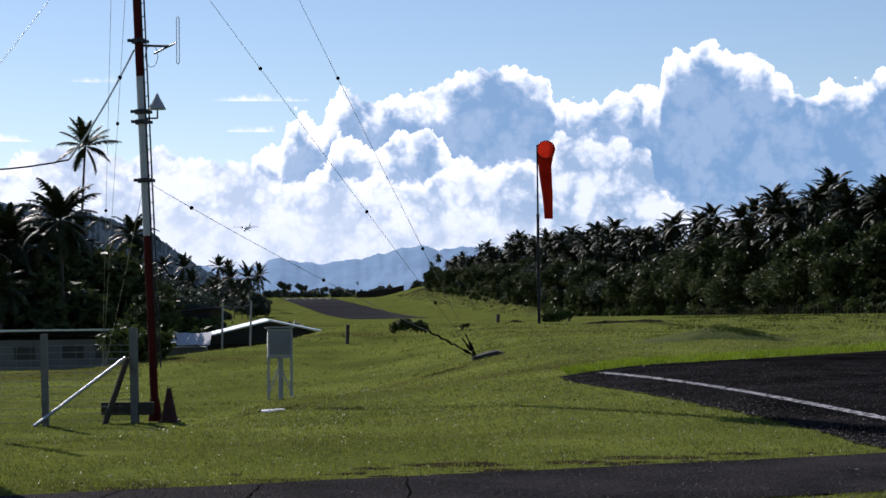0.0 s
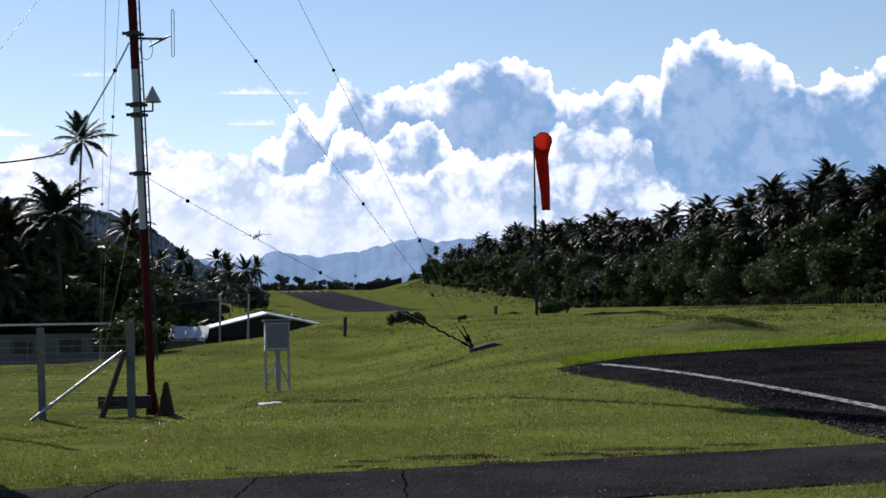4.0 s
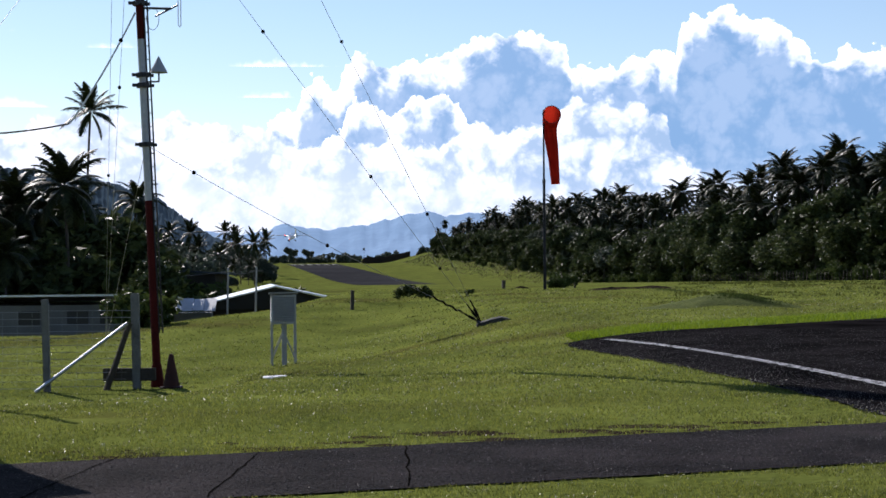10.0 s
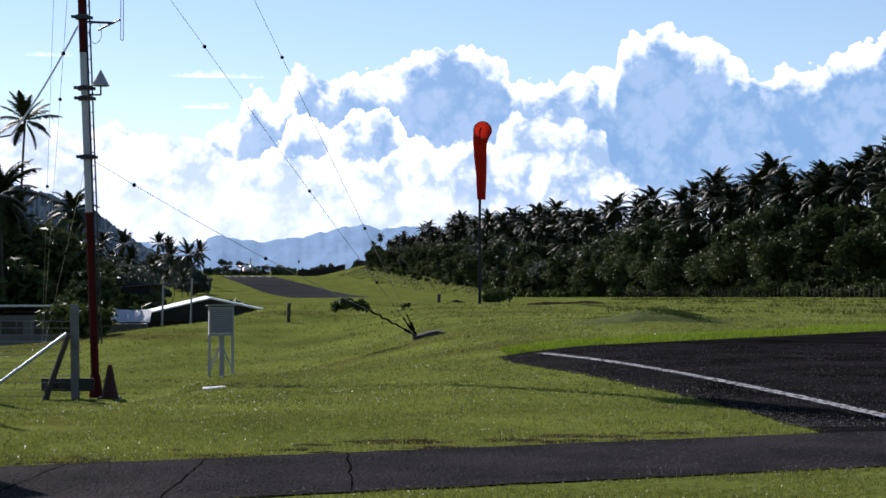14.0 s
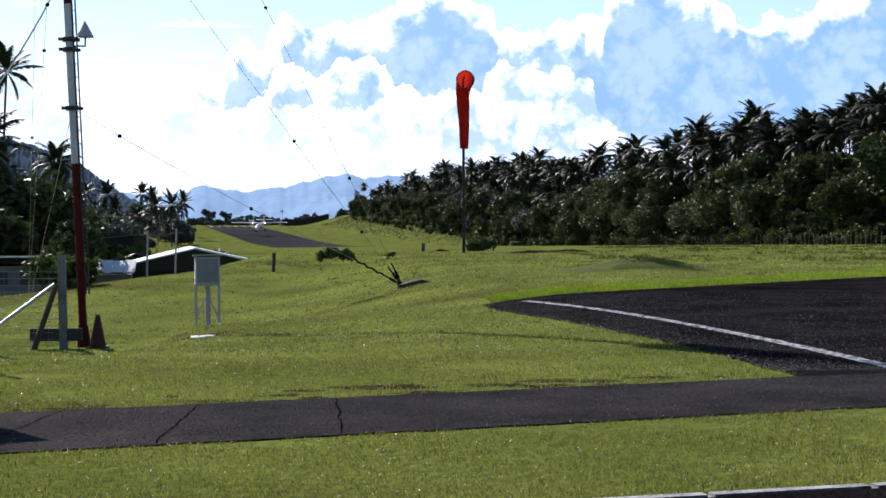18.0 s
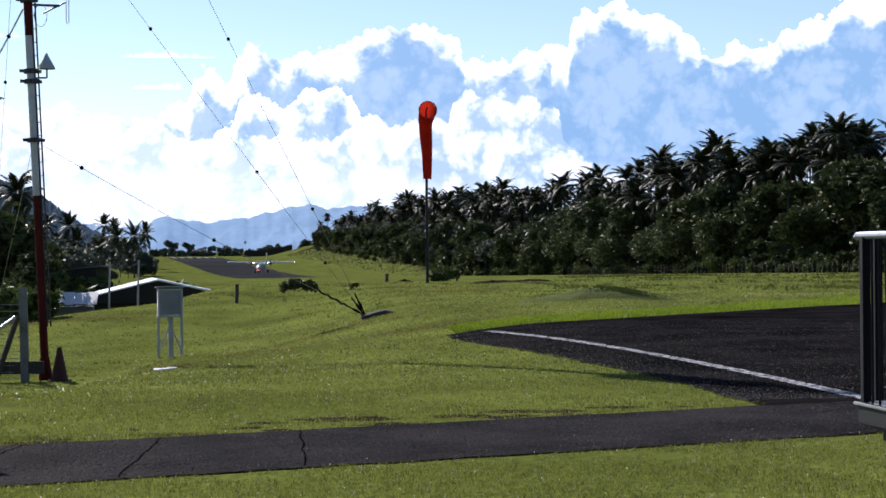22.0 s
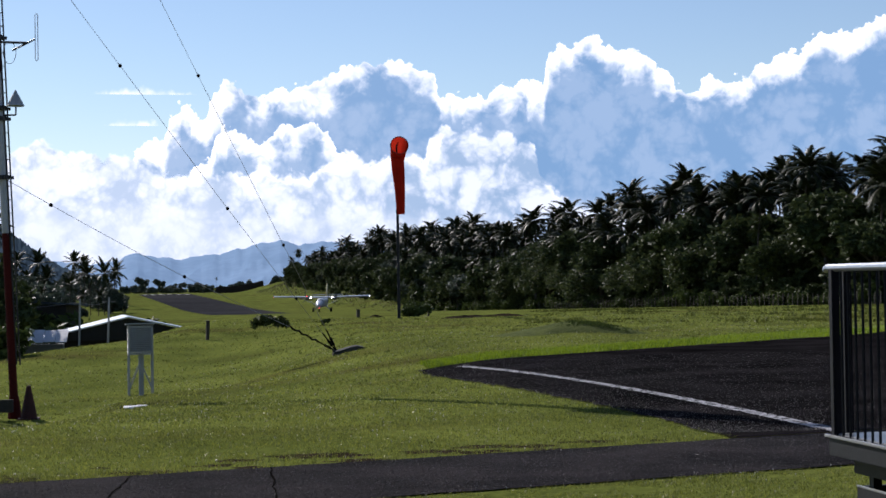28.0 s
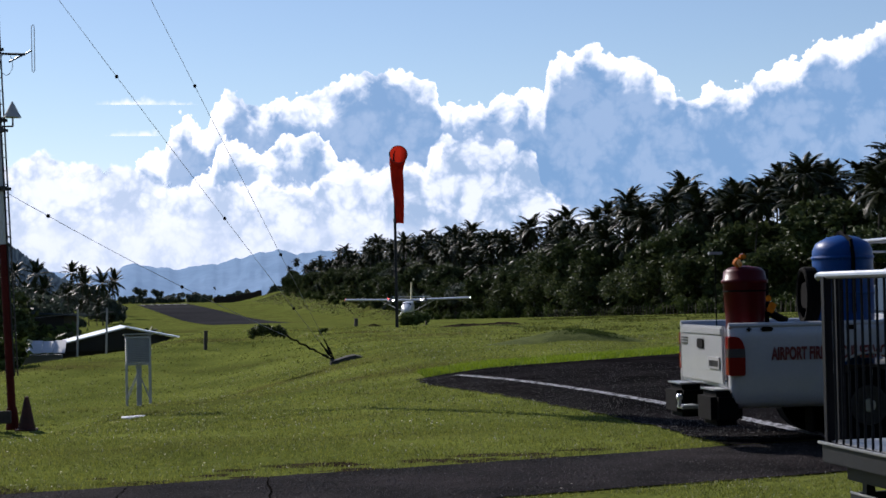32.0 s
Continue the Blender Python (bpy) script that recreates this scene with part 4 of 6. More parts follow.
def build_mast():
    base = mast_at(0)
    ob = thing("radio_mast", base.x, base.y, base.z, "slim guyed steel mast painted in red and white bands", "radio mast")
    up = lambda h: Vector((LEAN * h, 0, h))
    bands = [(-0.2, 4.15, M_RED), (4.15, 7.75, M_WHITE), (7.75, 11.2, M_RED), (11.2, 14.8, M_WHITE), (14.8, 18.6, M_RED)]
    for a, b, m in bands:
        bm = B()
        rod(bm, up(a), up(b), 0.084 if a > 3 else 0.094, 0.084, 16)
        part("mast_section", bm, m, ob, shade=False)
    for side in (0.10, 0.175):
        bm = B()
        rod(bm, up(1.2) + Vector((side, -0.02, 0)), up(18.2) + Vector((side, -0.02, 0)), 0.019, None, 6)
        part("ladder_rail", bm, M_STEEL, ob)
    for k in range(56):
        h = 1.3 + 0.3 * k
        part("rung", rod(B(), up(h) + Vector((0.08, -0.02, 0)), up(h) + Vector((0.19, -0.02, 0)), 0.012, None, 5), M_STEEL, ob)
    for h in (5.4, 6.72, 6.95, 8.55, 11.9, 17.8):
        bm = B()
        rod(bm, up(h - 0.05), up(h + 0.05), 0.15, None, 12)
        for a in range(4):
            box(bm, 0.13, 0.04, 0.07, Matrix.Translation(up(h)) @ Matrix.Rotation(a * 1.57 + 0.4, 4, "Z") @ Matrix.Translation((0.18, 0, 0)))
        part("clamp", bm, M_STEEL, ob)
    bm = B()
    rod(bm, up(-0.1), up(0.5), 0.17, 0.11, 12)
    part("foot", bm, M_RED, ob)
    # whip antenna on a bracket
    bm = B()
    rod(bm, up(8.45), up(8.42) + Vector((0.72, -0.05, 0)), 0.028, None, 6)
    rod(bm, up(8.25) + Vector((0.35, -0.05, 0.0)), up(8.5) + Vector((0.86, -0.05, 0)), 0.022, None, 6)
    part("bracket", bm, M_STEEL, ob)
    bm = B()
    c = up(8.5) + Vector((0.9, -0.05, 0.05))
    loop = [c + Vector((0.03 * sx, 0, sz)) for sx, sz in ((-1, -0.5), (-1, 0.5), (0, 0.54), (1, 0.5), (1, -0.5), (0, -0.54), (-1, -0.5))]
    tube(bm, loop, 0.011, 6)
    part("dipole", bm, M_GALV, ob, "thin folded dipole antenna")
    bm = B()
    tube(bm, [up(8.4) + Vector((0.3 + 0.14 * math.cos(a), -0.05, -0.2 + 0.25 * math.sin(a))) for a in np.linspace(1.9, 7.2, 16)], 0.007, 5)
    part("cable_loop", bm, M_BLACK, ob)
    bm = B()
    rod(bm, up(6.8), up(6.8) + Vector((0.36, -0.03, 0.0)), 0.02, None, 6)
    rod(bm, up(6.8) + Vector((0.36, -0.03, 0.0)), up(7.05) + Vector((0.37, -0.03, 0.0)), 0.02, None, 6)
    part("bracket", bm, M_STEEL, ob)
    bm = B()
    bmesh.ops.create_cone(bm, cap_ends=True, segments=18, radius1=0.20, radius2=0.012, depth=0.36, matrix=Matrix.Translation(up(7.18) + Vector((0.37, -0.03, 0))))
    part("sensor_cone", bm, M_SCREEN, ob, "pale conical antenna cover", shade=False)


def build_shade_drum():
    """An unseen wide drum near the mast's head, added to lay its shade on the apron."""
    base = mast_at(15.2)
    ob = thing("drum_aerial", base.x, base.y, base.z, "grey drum high on the mast, unseen and added for its shade", "antenna")
    bm = B()
    loft(bm, [[(r * math.cos(a), r * math.sin(a), z) for a in np.linspace(0, 2 * math.pi, 25)[:-1]] for z, r in ((-0.02, 0.1), (0.0, 0.33), (0.05, 0.37), (1.45, 0.37), (1.5, 0.33), (1.52, 0.1))])
    part("drum", bm, M_SCREEN, ob, shade=True)
    for z in (0.2, 1.3):
        bm = B()
        loft(bm, [[(r * math.cos(a), r * math.sin(a), z + h) for a in np.linspace(0, 2 * math.pi, 25)[:-1]] for h, r in ((0, 0.372), (0.01, 0.385), (0.05, 0.385), (0.06, 0.372))])
        part("band", bm, M_STEEL, ob)


def sagging(p, q, sag, n=14):
    p, q = Vector(p), Vector(q)
    return [p.lerp(q, k / n) - Vector((0, 0, sag * 4 * (k / n) * (1 - k / n))) for k in range(n + 1)]


def wire(name, p, q, label, r=0.008, sag=0.0, balls=(), material=None, category="guy wire"):
    p, q = Vector(p), Vector(q)
    ob = thing(name, *p, label, category)
    bm = B()
    tube(bm, [v - p for v in sagging(p, q, sag)], r, 5)
    part("strand", bm, material or M_WIRE, ob)
    for k in balls:
        c = p.lerp(q, k) - p - Vector((0, 0, sag * 4 * k * (1 - k)))
        bm = B()
        bmesh.ops.create_uvsphere(bm, u_segments=10, v_segments=8, radius=0.048, matrix=Matrix.Translation(c))
        part("insulator", bm, M_BLACK, ob, shade=True)
    return ob


ANCHOR = Vector((1.62, 45.0, 0))


def build_rigging():
    ANCHOR.z = ground(ANCHOR.x, ANCHOR.y)
    # concrete block, standing proud, with its eye and turnbuckles
    ob = thing("guy_anchor", ANCHOR.x, ANCHOR.y, ANCHOR.z, "low concrete guy anchor block with rusty turnbuckles", "anchor")
    bm = B()
    loft(bm, [[(-0.15, y, -0.15), (-0.12, y, 0.06), (0.35, y, 0.2), (0.55, y, 0.24), (0.75, y, 0.2), (1.2, y, -0.02), (1.2, y, -0.15)] for y in (-0.35, 0.6)])
    part("block", bm, M_BLOCK, ob)
    bm = B()
    rod(bm, (-0.05, 0, -0.05), (-0.1, 0, 0.16), 0.07, 0.05)
    part("eye_plate", bm, M_STEEL, ob)
    tops = [(mast_at(5.4), 0.10), (mast_at(11.9), 0.05), (mast_at(17.8), 0.05)]
    for k, (top, off) in enumerate(tops):
        a = ANCHOR + Vector((-0.08 + 0.03 * k, 0, 0.12))
        d = (top - a).normalized()
        bm = B()
        rod(bm, a - ANCHOR, a + d * 0.75 - ANCHOR, 0.02, 0.02)
        rod(bm, a + d * 0.2 - ANCHOR, a + d * 0.45 - ANCHOR, 0.038, 0.038)
        if k == 0:
            tube(bm, [a + d * (0.75 + 0.15 * j) - ANCHOR + Vector((0, 0, 0.03 * math.sin(2.3 * j))) for j in range(10)], 0.028, 6)
        part("turnbuckle", bm, M_BLACK, ob)
        wire("guy_wire", a + d * (2.0 if k == 0 else 0.7), top, "thin steel guy wire with black insulators", 0.0065, 0.12 if k == 0 else 0.05,
             ((0.86, 0.42) if k == 0 else (0.1, 0.335, 0.66) if k == 1 else (0.15, 0.42, 0.7)))
    left = Vector((-11.9, 26.6, ground(-11.9, 26.6)))
    for h in (11.9, 17.8):
        wire("guy_wire", left, mast_at(h), "thin steel guy wire with black insulators", 0.006, 0.05, (0.35, 0.6) if h > 6 else (0.4,))
    back = Vector((-10.3, 52.0, ground(-10.3, 52)))
    for h in (5.4, 11.9, 17.8):
        wire("guy_wire", back, mast_at(h), "thin steel guy wire with black insulators", 0.006, 0.05, (0.3, 0.62))
    # power cable from the mast to the left
    ob = wire("power_cable", mast_at(8.35) + Vector((-0.1, 0, 0)), (-7.72, 35.5, 4.54), "heavy pale cable slung from the mast", 0.021, 0.12, (0.22,), M_WIRE_LIT, "cable")
    wire("power_cable", (-7.72, 35.5, 4.54), (-13.6, 34.4, 4.9), "dark sagging overhead cable", 0.02, 0.42, (), M_BLACK, "cable")


def build_field_things():
    # instrument screen
    x, y = -3.74, 43.0
    ob = thing("weather_screen", x, y, ground(x, y), "white louvred weather instrument screen on a slatted stand", "weather station", 8)
    w, d, z0, z1 = 0.66, 0.55, 1.12, 1.88
    for sx in (-1, 1):
        for sy in (-1, 1):
            bm = B()
            box(bm, 0.045, 0.045, z0 + 0.2, pose(sx * (w / 2 - 0.02), sy * (d / 2 - 0.02), z0 / 2 - 0.1), 0.004)
            part("leg", bm, M_SCREEN, ob)
    for sx in (-1, 1):
        for q in (-d / 2 + 0.02, d / 2 - 0.02):
            part("brace", rod(B(), (sx * (w / 2 - 0.02), q, 0.15), (-sx * (w / 2 - 0.02) * 0.2, q, 1.05), 0.013), M_SCREEN, ob)
    bm = B()
    box(bm, 0.13, 0.13, z0 + 0.1, pose(0.02, 0, z0 / 2 - 0.05), 0.008)
    part("post", bm, M_SCREEN, ob)
    bm = B()
    box(bm, w, d, 0.05, pose(0, 0, z0), 0.006)
    box(bm, w, d, 0.05, pose(0, 0, z1 - 0.04), 0.006)
    for sx in (-1, 1):
        for sy in (-1, 1):
            box(bm, 0.05, 0.05, z1 - z0, pose(sx * (w / 2 - 0.025), sy * (d / 2 - 0.025), (z0 + z1) / 2))
    part("case_frame", bm, M_SCREEN, ob)
    for k in range(13):
        z = z0 + 0.07 + k * 0.05
        for nm, sx, m in (("front", w - 0.1, pose(0, -d / 2 + 0.02, z, 35, 0, 0)), ("back", w - 0.1, pose(0, d / 2 - 0.02, z, -35, 0, 0)),
                          ("side", d - 0.1, pose(w / 2 - 0.02, 0, z, 35, 0, 90)), ("side", d - 0.1, pose(-w / 2 + 0.02, 0, z, -35, 0, 90))):
            bm = B()
            box(bm, sx, 0.055, 0.008, m)
            part("slat", bm, M_SCREEN, ob)
    bm = B()
    box(bm, w - 0.14, 0.012, z1 - z0 - 0.1, pose(0, -d / 2 + 0.05, (z0 + z1) / 2))
    part("door_panel", bm, M_SCREEN, ob)
    bm = B()
    box(bm, w + 0.12, d + 0.12, 0.03, pose(0, 0, z1 + 0.03, -3, 0, 0), 0.006)
    part("roof", bm, M_SCREEN, ob)
    # marker cone at the mast's foot
    x, y = -5.55, 35.6
    ob = thing("traffic_cone", x, y, ground(x, y), "grimy dark red traffic cone beside the mast", "traffic cone")
    bm = B()
    box(bm, 0.46, 0.46, 0.04, pose(0, 0, 0.02), 0.012)
    part("base", bm, M_CONE, ob)
    bm = B()
    bmesh.ops.create_cone(bm, cap_ends=True, segments=20, radius1=0.19, radius2=0.045, depth=0.72, matrix=Matrix.Translation((0, 0, 0.39)))
    part("body", bm, M_CONE, ob, shade=False)
    # rag on the grass
    x, y = -2.49, 27.4
    bm = B()
    for k in range(5):
        box(bm, 0.17 - 0.02 * k, 0.15, 0.015, pose(-0.12 + 0.06 * k, 0.03 * (k % 2), 0.03 + 0.006 * k, 8 - 2 * k, 4 - 2 * k, 17 * k), 0.005)
    ob = part("rag", bm, M_CLOTH)
    ob.location = (x, y, ground(x, y) + 0.01)
    tagged(ob, "crumpled white scrap lying on the grass", "rag")


def build_fence():
    specs = [("white", -8.15, 35.0, 2.0, 0.07, 1.0), ("strainer", -6.3, 35.5, 2.1, 0.085, 1.0), ("corner", -8.0, 29.0, 2.05, 0.12, 1.5), ("far", -11.5, 34.4, 2.0, 0.07, 0.5)]
    ob = thing("chain_link_fence", -8.15, 35.0, ground(-8.15, 35.0), "sagging chain-link fence on leaning grey concrete posts", "fence")
    o = ob.location.copy()
    for k, x, y, h, r, lean in specs:
        bm = B()
        z = ground(x, y)
        box(bm, r * 2, r * 2, h + 0.4, Matrix.Translation(Vector((x, y, z + h / 2 - 0.2)) - o) @ Matrix.Rotation(radians(-lean), 4, "Y"), 0.012)
        part("post", bm, M_FENCE, ob)
    bm = B()
    rod(bm, Vector((-8.35, 34.8, ground(-8.35, 34.8))) - o, Vector((-6.45, 35.3, ground(-6.4, 35.3) + 1.45)) - o, 0.04, 0.04)
    part("brace_pole", bm, M_GALV, ob, "bright metal brace pole")
    bm = B()
    rod(bm, Vector((-6.95, 35.3, ground(-6.9, 35.3) - 0.1)) - o, Vector((-6.42, 35.4, ground(-6.4, 35.4) + 1.45)) - o, 0.07, 0.06, 8)
    part("timber_brace", bm, M_BARK, ob)
    bm = B()
    box(bm, 1.15, 0.12, 0.28, Matrix.Translation(Vector((-6.45, 35.5, ground(-6.45, 35.5) + 0.32)) - o), 0.01)
    part("sleeper", bm, M_BARK, ob)
    bm = B()
    verts = []
    for (x0, y0), (x1, y1) in (((-11.5, 34.4), (-8.15, 35.0)), ((-8.15, 35.0), (-6.3, 35.5))):
        for h in np.linspace(0.1, 1.75, 12):
            rod(bm, Vector((x0, y0, ground(x0, y0) + h)) - o, Vector((x1, y1, ground(x1, y1) + h - 0.03)) - o, 0.0055, None, 4)
        n = int(math.hypot(x1 - x0, y1 - y0) / 0.3)
        for k in range(n):
            f = k / n
            x, y = x0 + (x1 - x0) * f, y0 + (y1 - y0) * f
            rod(bm, Vector((x, y, ground(x, y) + 0.05)) - o, Vector((x + 0.02, y, ground(x, y) + 1.75)) - o, 0.003, None, 3)
    part("mesh", bm, M_WIRE, ob)


# ---- windsock ----
SOCK = Vector((6.04, 80.0, 0))
SOCK_H = 8.75


def build_windsock():
    SOCK.z = ground(SOCK.x, SOCK.y)
    ob = thing("windsock_pole", SOCK.x, SOCK.y, SOCK.z, "tall thin dark windsock pole standing on grass", "pole")
    bm = B()
    rod(bm, (0, 0, -0.3), (0, 0, 5.5), 0.085, 0.07, 10)
    part("lower_tube", bm, M_RAIL, ob)
    bm = B()
    rod(bm, (0, 0, 5.4), (0, 0, 9.0), 0.05, 0.04, 10)
    part("upper_tube", bm, M_RAIL, ob)
    bm = B()
    rod(bm, (0, 0, 5.35), (0, 0, 5.5), 0.09)
    part("collar", bm, M_STEEL, ob)
    s = thing("windsock", SOCK.x, SOCK.y, SOCK.z + SOCK_H, "limp red fabric windsock hanging from its hoop", "windsock")
    bm = B()
    rod(bm, (-0.45, 0.0, -0.1), (-0.45, 0.0, 0.1), 0.03)
    rod(bm, (-0.45, 0, 0.0), (-0.40, 0, 0.0), 0.03)
    part("swivel", bm, M_STEEL, s)

    def ring(cc, rx, rz, tilt, wave=0.0):
        a0, b0 = Vector((1, 0, 0)), Vector((0, math.cos(tilt), math.sin(tilt)))
        out = []
        for t in np.linspace(0, 2 * math.pi, 33)[:-1]:
            v = cc + a0 * (rx * math.cos(t)) + b0 * (rz * math.sin(t))
            k = 1 + wave * (0.10 * math.sin(3 * t + cc.z * 2.0) + 0.05 * math.sin(7 * t + cc.z))
            out.append(cc + (v - cc) * k)
        return out
    bm = B()
    hoop = ring(Vector((0, 0, 0)), 0.45, 0.45, radians(80))
    tube(bm, hoop + [hoop[0]], 0.022, 6)
    part("hoop", bm, M_SOCK_DARK, s)
    rings = []
    for k in range(22):
        f = k / 21
        m = smooth(0.0, 0.22, f)
        cc = Vector((0.05 * f - 0.07 * math.sin(f * 3.1) * (1 - f) + 0.06 * f * f, 0.42 * smooth(0, 0.2, f), -0.12 * m - 3.45 * max(0.0, f - 0.03) + 0.0))
        rx = 0.45 - 0.10 * smooth(0.02, 0.25, f) - 0.14 * f
        rings.append(ring(cc, rx, 0.45 - 0.13 * smooth(0.02, 0.25, f) - 0.13 * f, radians(80) * (1 - m), m))
    bm = B()
    loft(bm, rings[:12], False)
    part("upper_sleeve", bm, M_SOCK, s, shade=True)
    bm = B()
    loft(bm, rings[11:], False)
    part("lower_sleeve", bm, M_SOCK, s, shade=True)
    return s


build_woods()
build_mast()
build_shade_drum()
build_rigging()
build_field_things()
build_fence()
windsock = build_windsock()


def build_airplane():
    ob = thing("propeller_airplane", 0, 0, 0, "white twin-engine high-wing propeller airplane landing", "airplane")
    # built nose towards -y, wheels at z = 0
    def hull(y, w, h, z, p=2.4, n=20):
        out = []
        for k in range(n):
            a = 2 * math.pi * k / n
            cx, cz = math.cos(a), math.sin(a)
            out.append((w / 2 * math.copysign(abs(cx) ** (2 / p), cx), y, z + h / 2 * math.copysign(abs(cz) ** (2 / p), cz)))
        return out
    bm = B()
    loft(bm, [hull(y, w, h, z) for y, w, h, z in ((-5.9, 0.15, 0.15, 1.35), (-5.6, 0.7, 0.65, 1.38), (-5.0, 1.15, 1.0, 1.45), (-4.2, 1.5, 1.3, 1.55), (-3.5, 1.7, 1.75, 1.8), (-2.6, 1.75, 1.85, 1.9), (2.6, 1.75, 1.85, 1.95), (4.5, 1.3, 1.5, 2.15), (7.0, 0.7, 0.9, 2.5), (9.4, 0.3, 0.4, 2.75))])
    part("fuselage", bm, M_PLANE, ob, shade=True)
    for sx in (-1, 1):
        bm = B()
        box(bm, 0.72, 0.04, 0.42, Matrix.Translation((sx * 0.4, -3.78, 2.35)) @ Matrix.Rotation(radians(-32), 4, "X") @ Matrix.Rotation(radians(sx * 14), 4, "Z"), 0.03)
        part("windscreen_pane", bm, M_GLASS, ob)
    bm = B()
    loft(bm, [[(x, y0 + c * 1.98, 2.98 + t + abs(x) * 0.02) for c, t in ((0, 0), (0.08, 0.13), (0.3, 0.2), (0.7, 0.11), (1, 0.01), (0.7, -0.05), (0.3, -0.12), (0.08, -0.09))] for x, y0 in ((-9.9, -0.9), (-9.7, -1.0), (0, -1.0), (9.7, -1.0), (9.9, -0.9))])
    part("wing", bm, M_PLANE, ob)
    for sx in (-1, 1):
        bm = B()
        loft(bm, [[(sx * 2.8 + 0.5 * w * math.cos(a), y, 2.88 + 0.5 * h * math.sin(a)) for a in np.linspace(0, 6.28, 13)[:-1]] for y, w, h in ((-2.55, 0.3, 0.3), (-2.3, 0.65, 0.7), (-1.2, 0.85, 0.95), (0.6, 0.6, 0.6), (1.2, 0.2, 0.2))])
        e = part("nacelle", bm, M_ENGINE, ob, shade=True)
        bm = B()
        bmesh.ops.create_cone(bm, cap_ends=True, segments=12, radius1=0.2, radius2=0.02, depth=0.45, matrix=Matrix.Translation((sx * 2.8, -2.75, 2.88)) @ Matrix.Rotation(radians(90), 4, "X"))
        part("spinner", bm, M_GALV, e, shade=True)
        for k in range(3):
            bm = B()
            box(bm, 0.14, 0.03, 1.2, Matrix.Translation((sx * 2.8, -2.7, 2.88)) @ Matrix.Rotation(radians(120 * k + 20 * sx), 4, "Y") @ Matrix.Translation((0, 0, 0.68)) @ Matrix.Rotation(radians(25), 4, "Z"), 0.01)
            part("blade", bm, M_ENGINE, e)
        bm = B()
        rod(bm, (sx * 0.85, -0.3, 1.25), (sx * 4.2, -0.3, 2.95), 0.06)
        part("wing_strut", bm, M_PLANE, ob)
        bm = B()
        rod(bm, (sx * 0.75, 0.2, 1.15), (sx * 1.75, 0.2, 0.42), 0.09)
        part("gear_leg", bm, M_PLANE, ob)
        bm = B()
        bmesh.ops.create_cone(bm, cap_ends=True, segments=20, radius1=0.45, radius2=0.45, depth=0.3, matrix=Matrix.Translation((sx * 1.85, 0.2, 0.45)) @ Matrix.Rotation(radians(90), 4, "Y"))
        part("wheel", bm, M_BLACK, ob)
        bm = B()
        bmesh.ops.create_icosphere(bm, subdivisions=2, radius=0.13, matrix=Matrix.Translation((sx * 2.2, -1.15, 2.98)))
        part("landing_light", bm, M_GLOW_WHITE, ob, "bright landing light")
        bm = B()
        bmesh.ops.create_icosphere(bm, subdivisions=1, radius=0.09, matrix=Matrix.Translation((sx * 9.9, -0.6, 3.2)))
        part("wing_tip_light", bm, M_GLOW_RED if sx < 0 else M_GLOW_WHITE, ob)
    for x in (-2.9, 0.1):
        bm = B()
        bmesh.ops.create_icosphere(bm, subdivisions=2, radius=0.12, matrix=Matrix.Translation((x, -2.4 if x < -1 else -5.2, 3.25 if x < -1 else 0.95)))
        part("beacon", bm, M_GLOW_RED, ob, "red glowing beacon")
    bm = B()
    rod(bm, (0, -4.6, 1.1), (0, -4.7, 0.4), 0.08)
    part("nose_leg", bm, M_PLANE, ob)
    bm = B()
    bmesh.ops.create_cone(bm, cap_ends=True, segments=18, radius1=0.36, radius2=0.36, depth=0.24, matrix=Matrix.Translation((0, -4.7, 0.37)) @ Matrix.Rotation(radians(90), 4, "Y"))
    part("nose_wheel", bm, M_BLACK, ob)
    bm = B()
    loft(bm, [[(-0.11, y0, z), (0, y0 - 0.2, z), (0.11, y0, z), (0.08, y1, z), (-0.08, y1, z)] for z, y0, y1 in ((2.8, 6.6, 9.6), (3.4, 7.3, 9.6), (5.9, 8.6, 9.8))])
    part("tail_fin", bm, M_FIN, ob, "cream coloured tail fin")
    bm = B()
    box(bm, 6.3, 1.4, 0.14, pose(0, 9.0, 3.5), 0.05)
    part("tailplane", bm, M_PLANE, ob)
    return ob


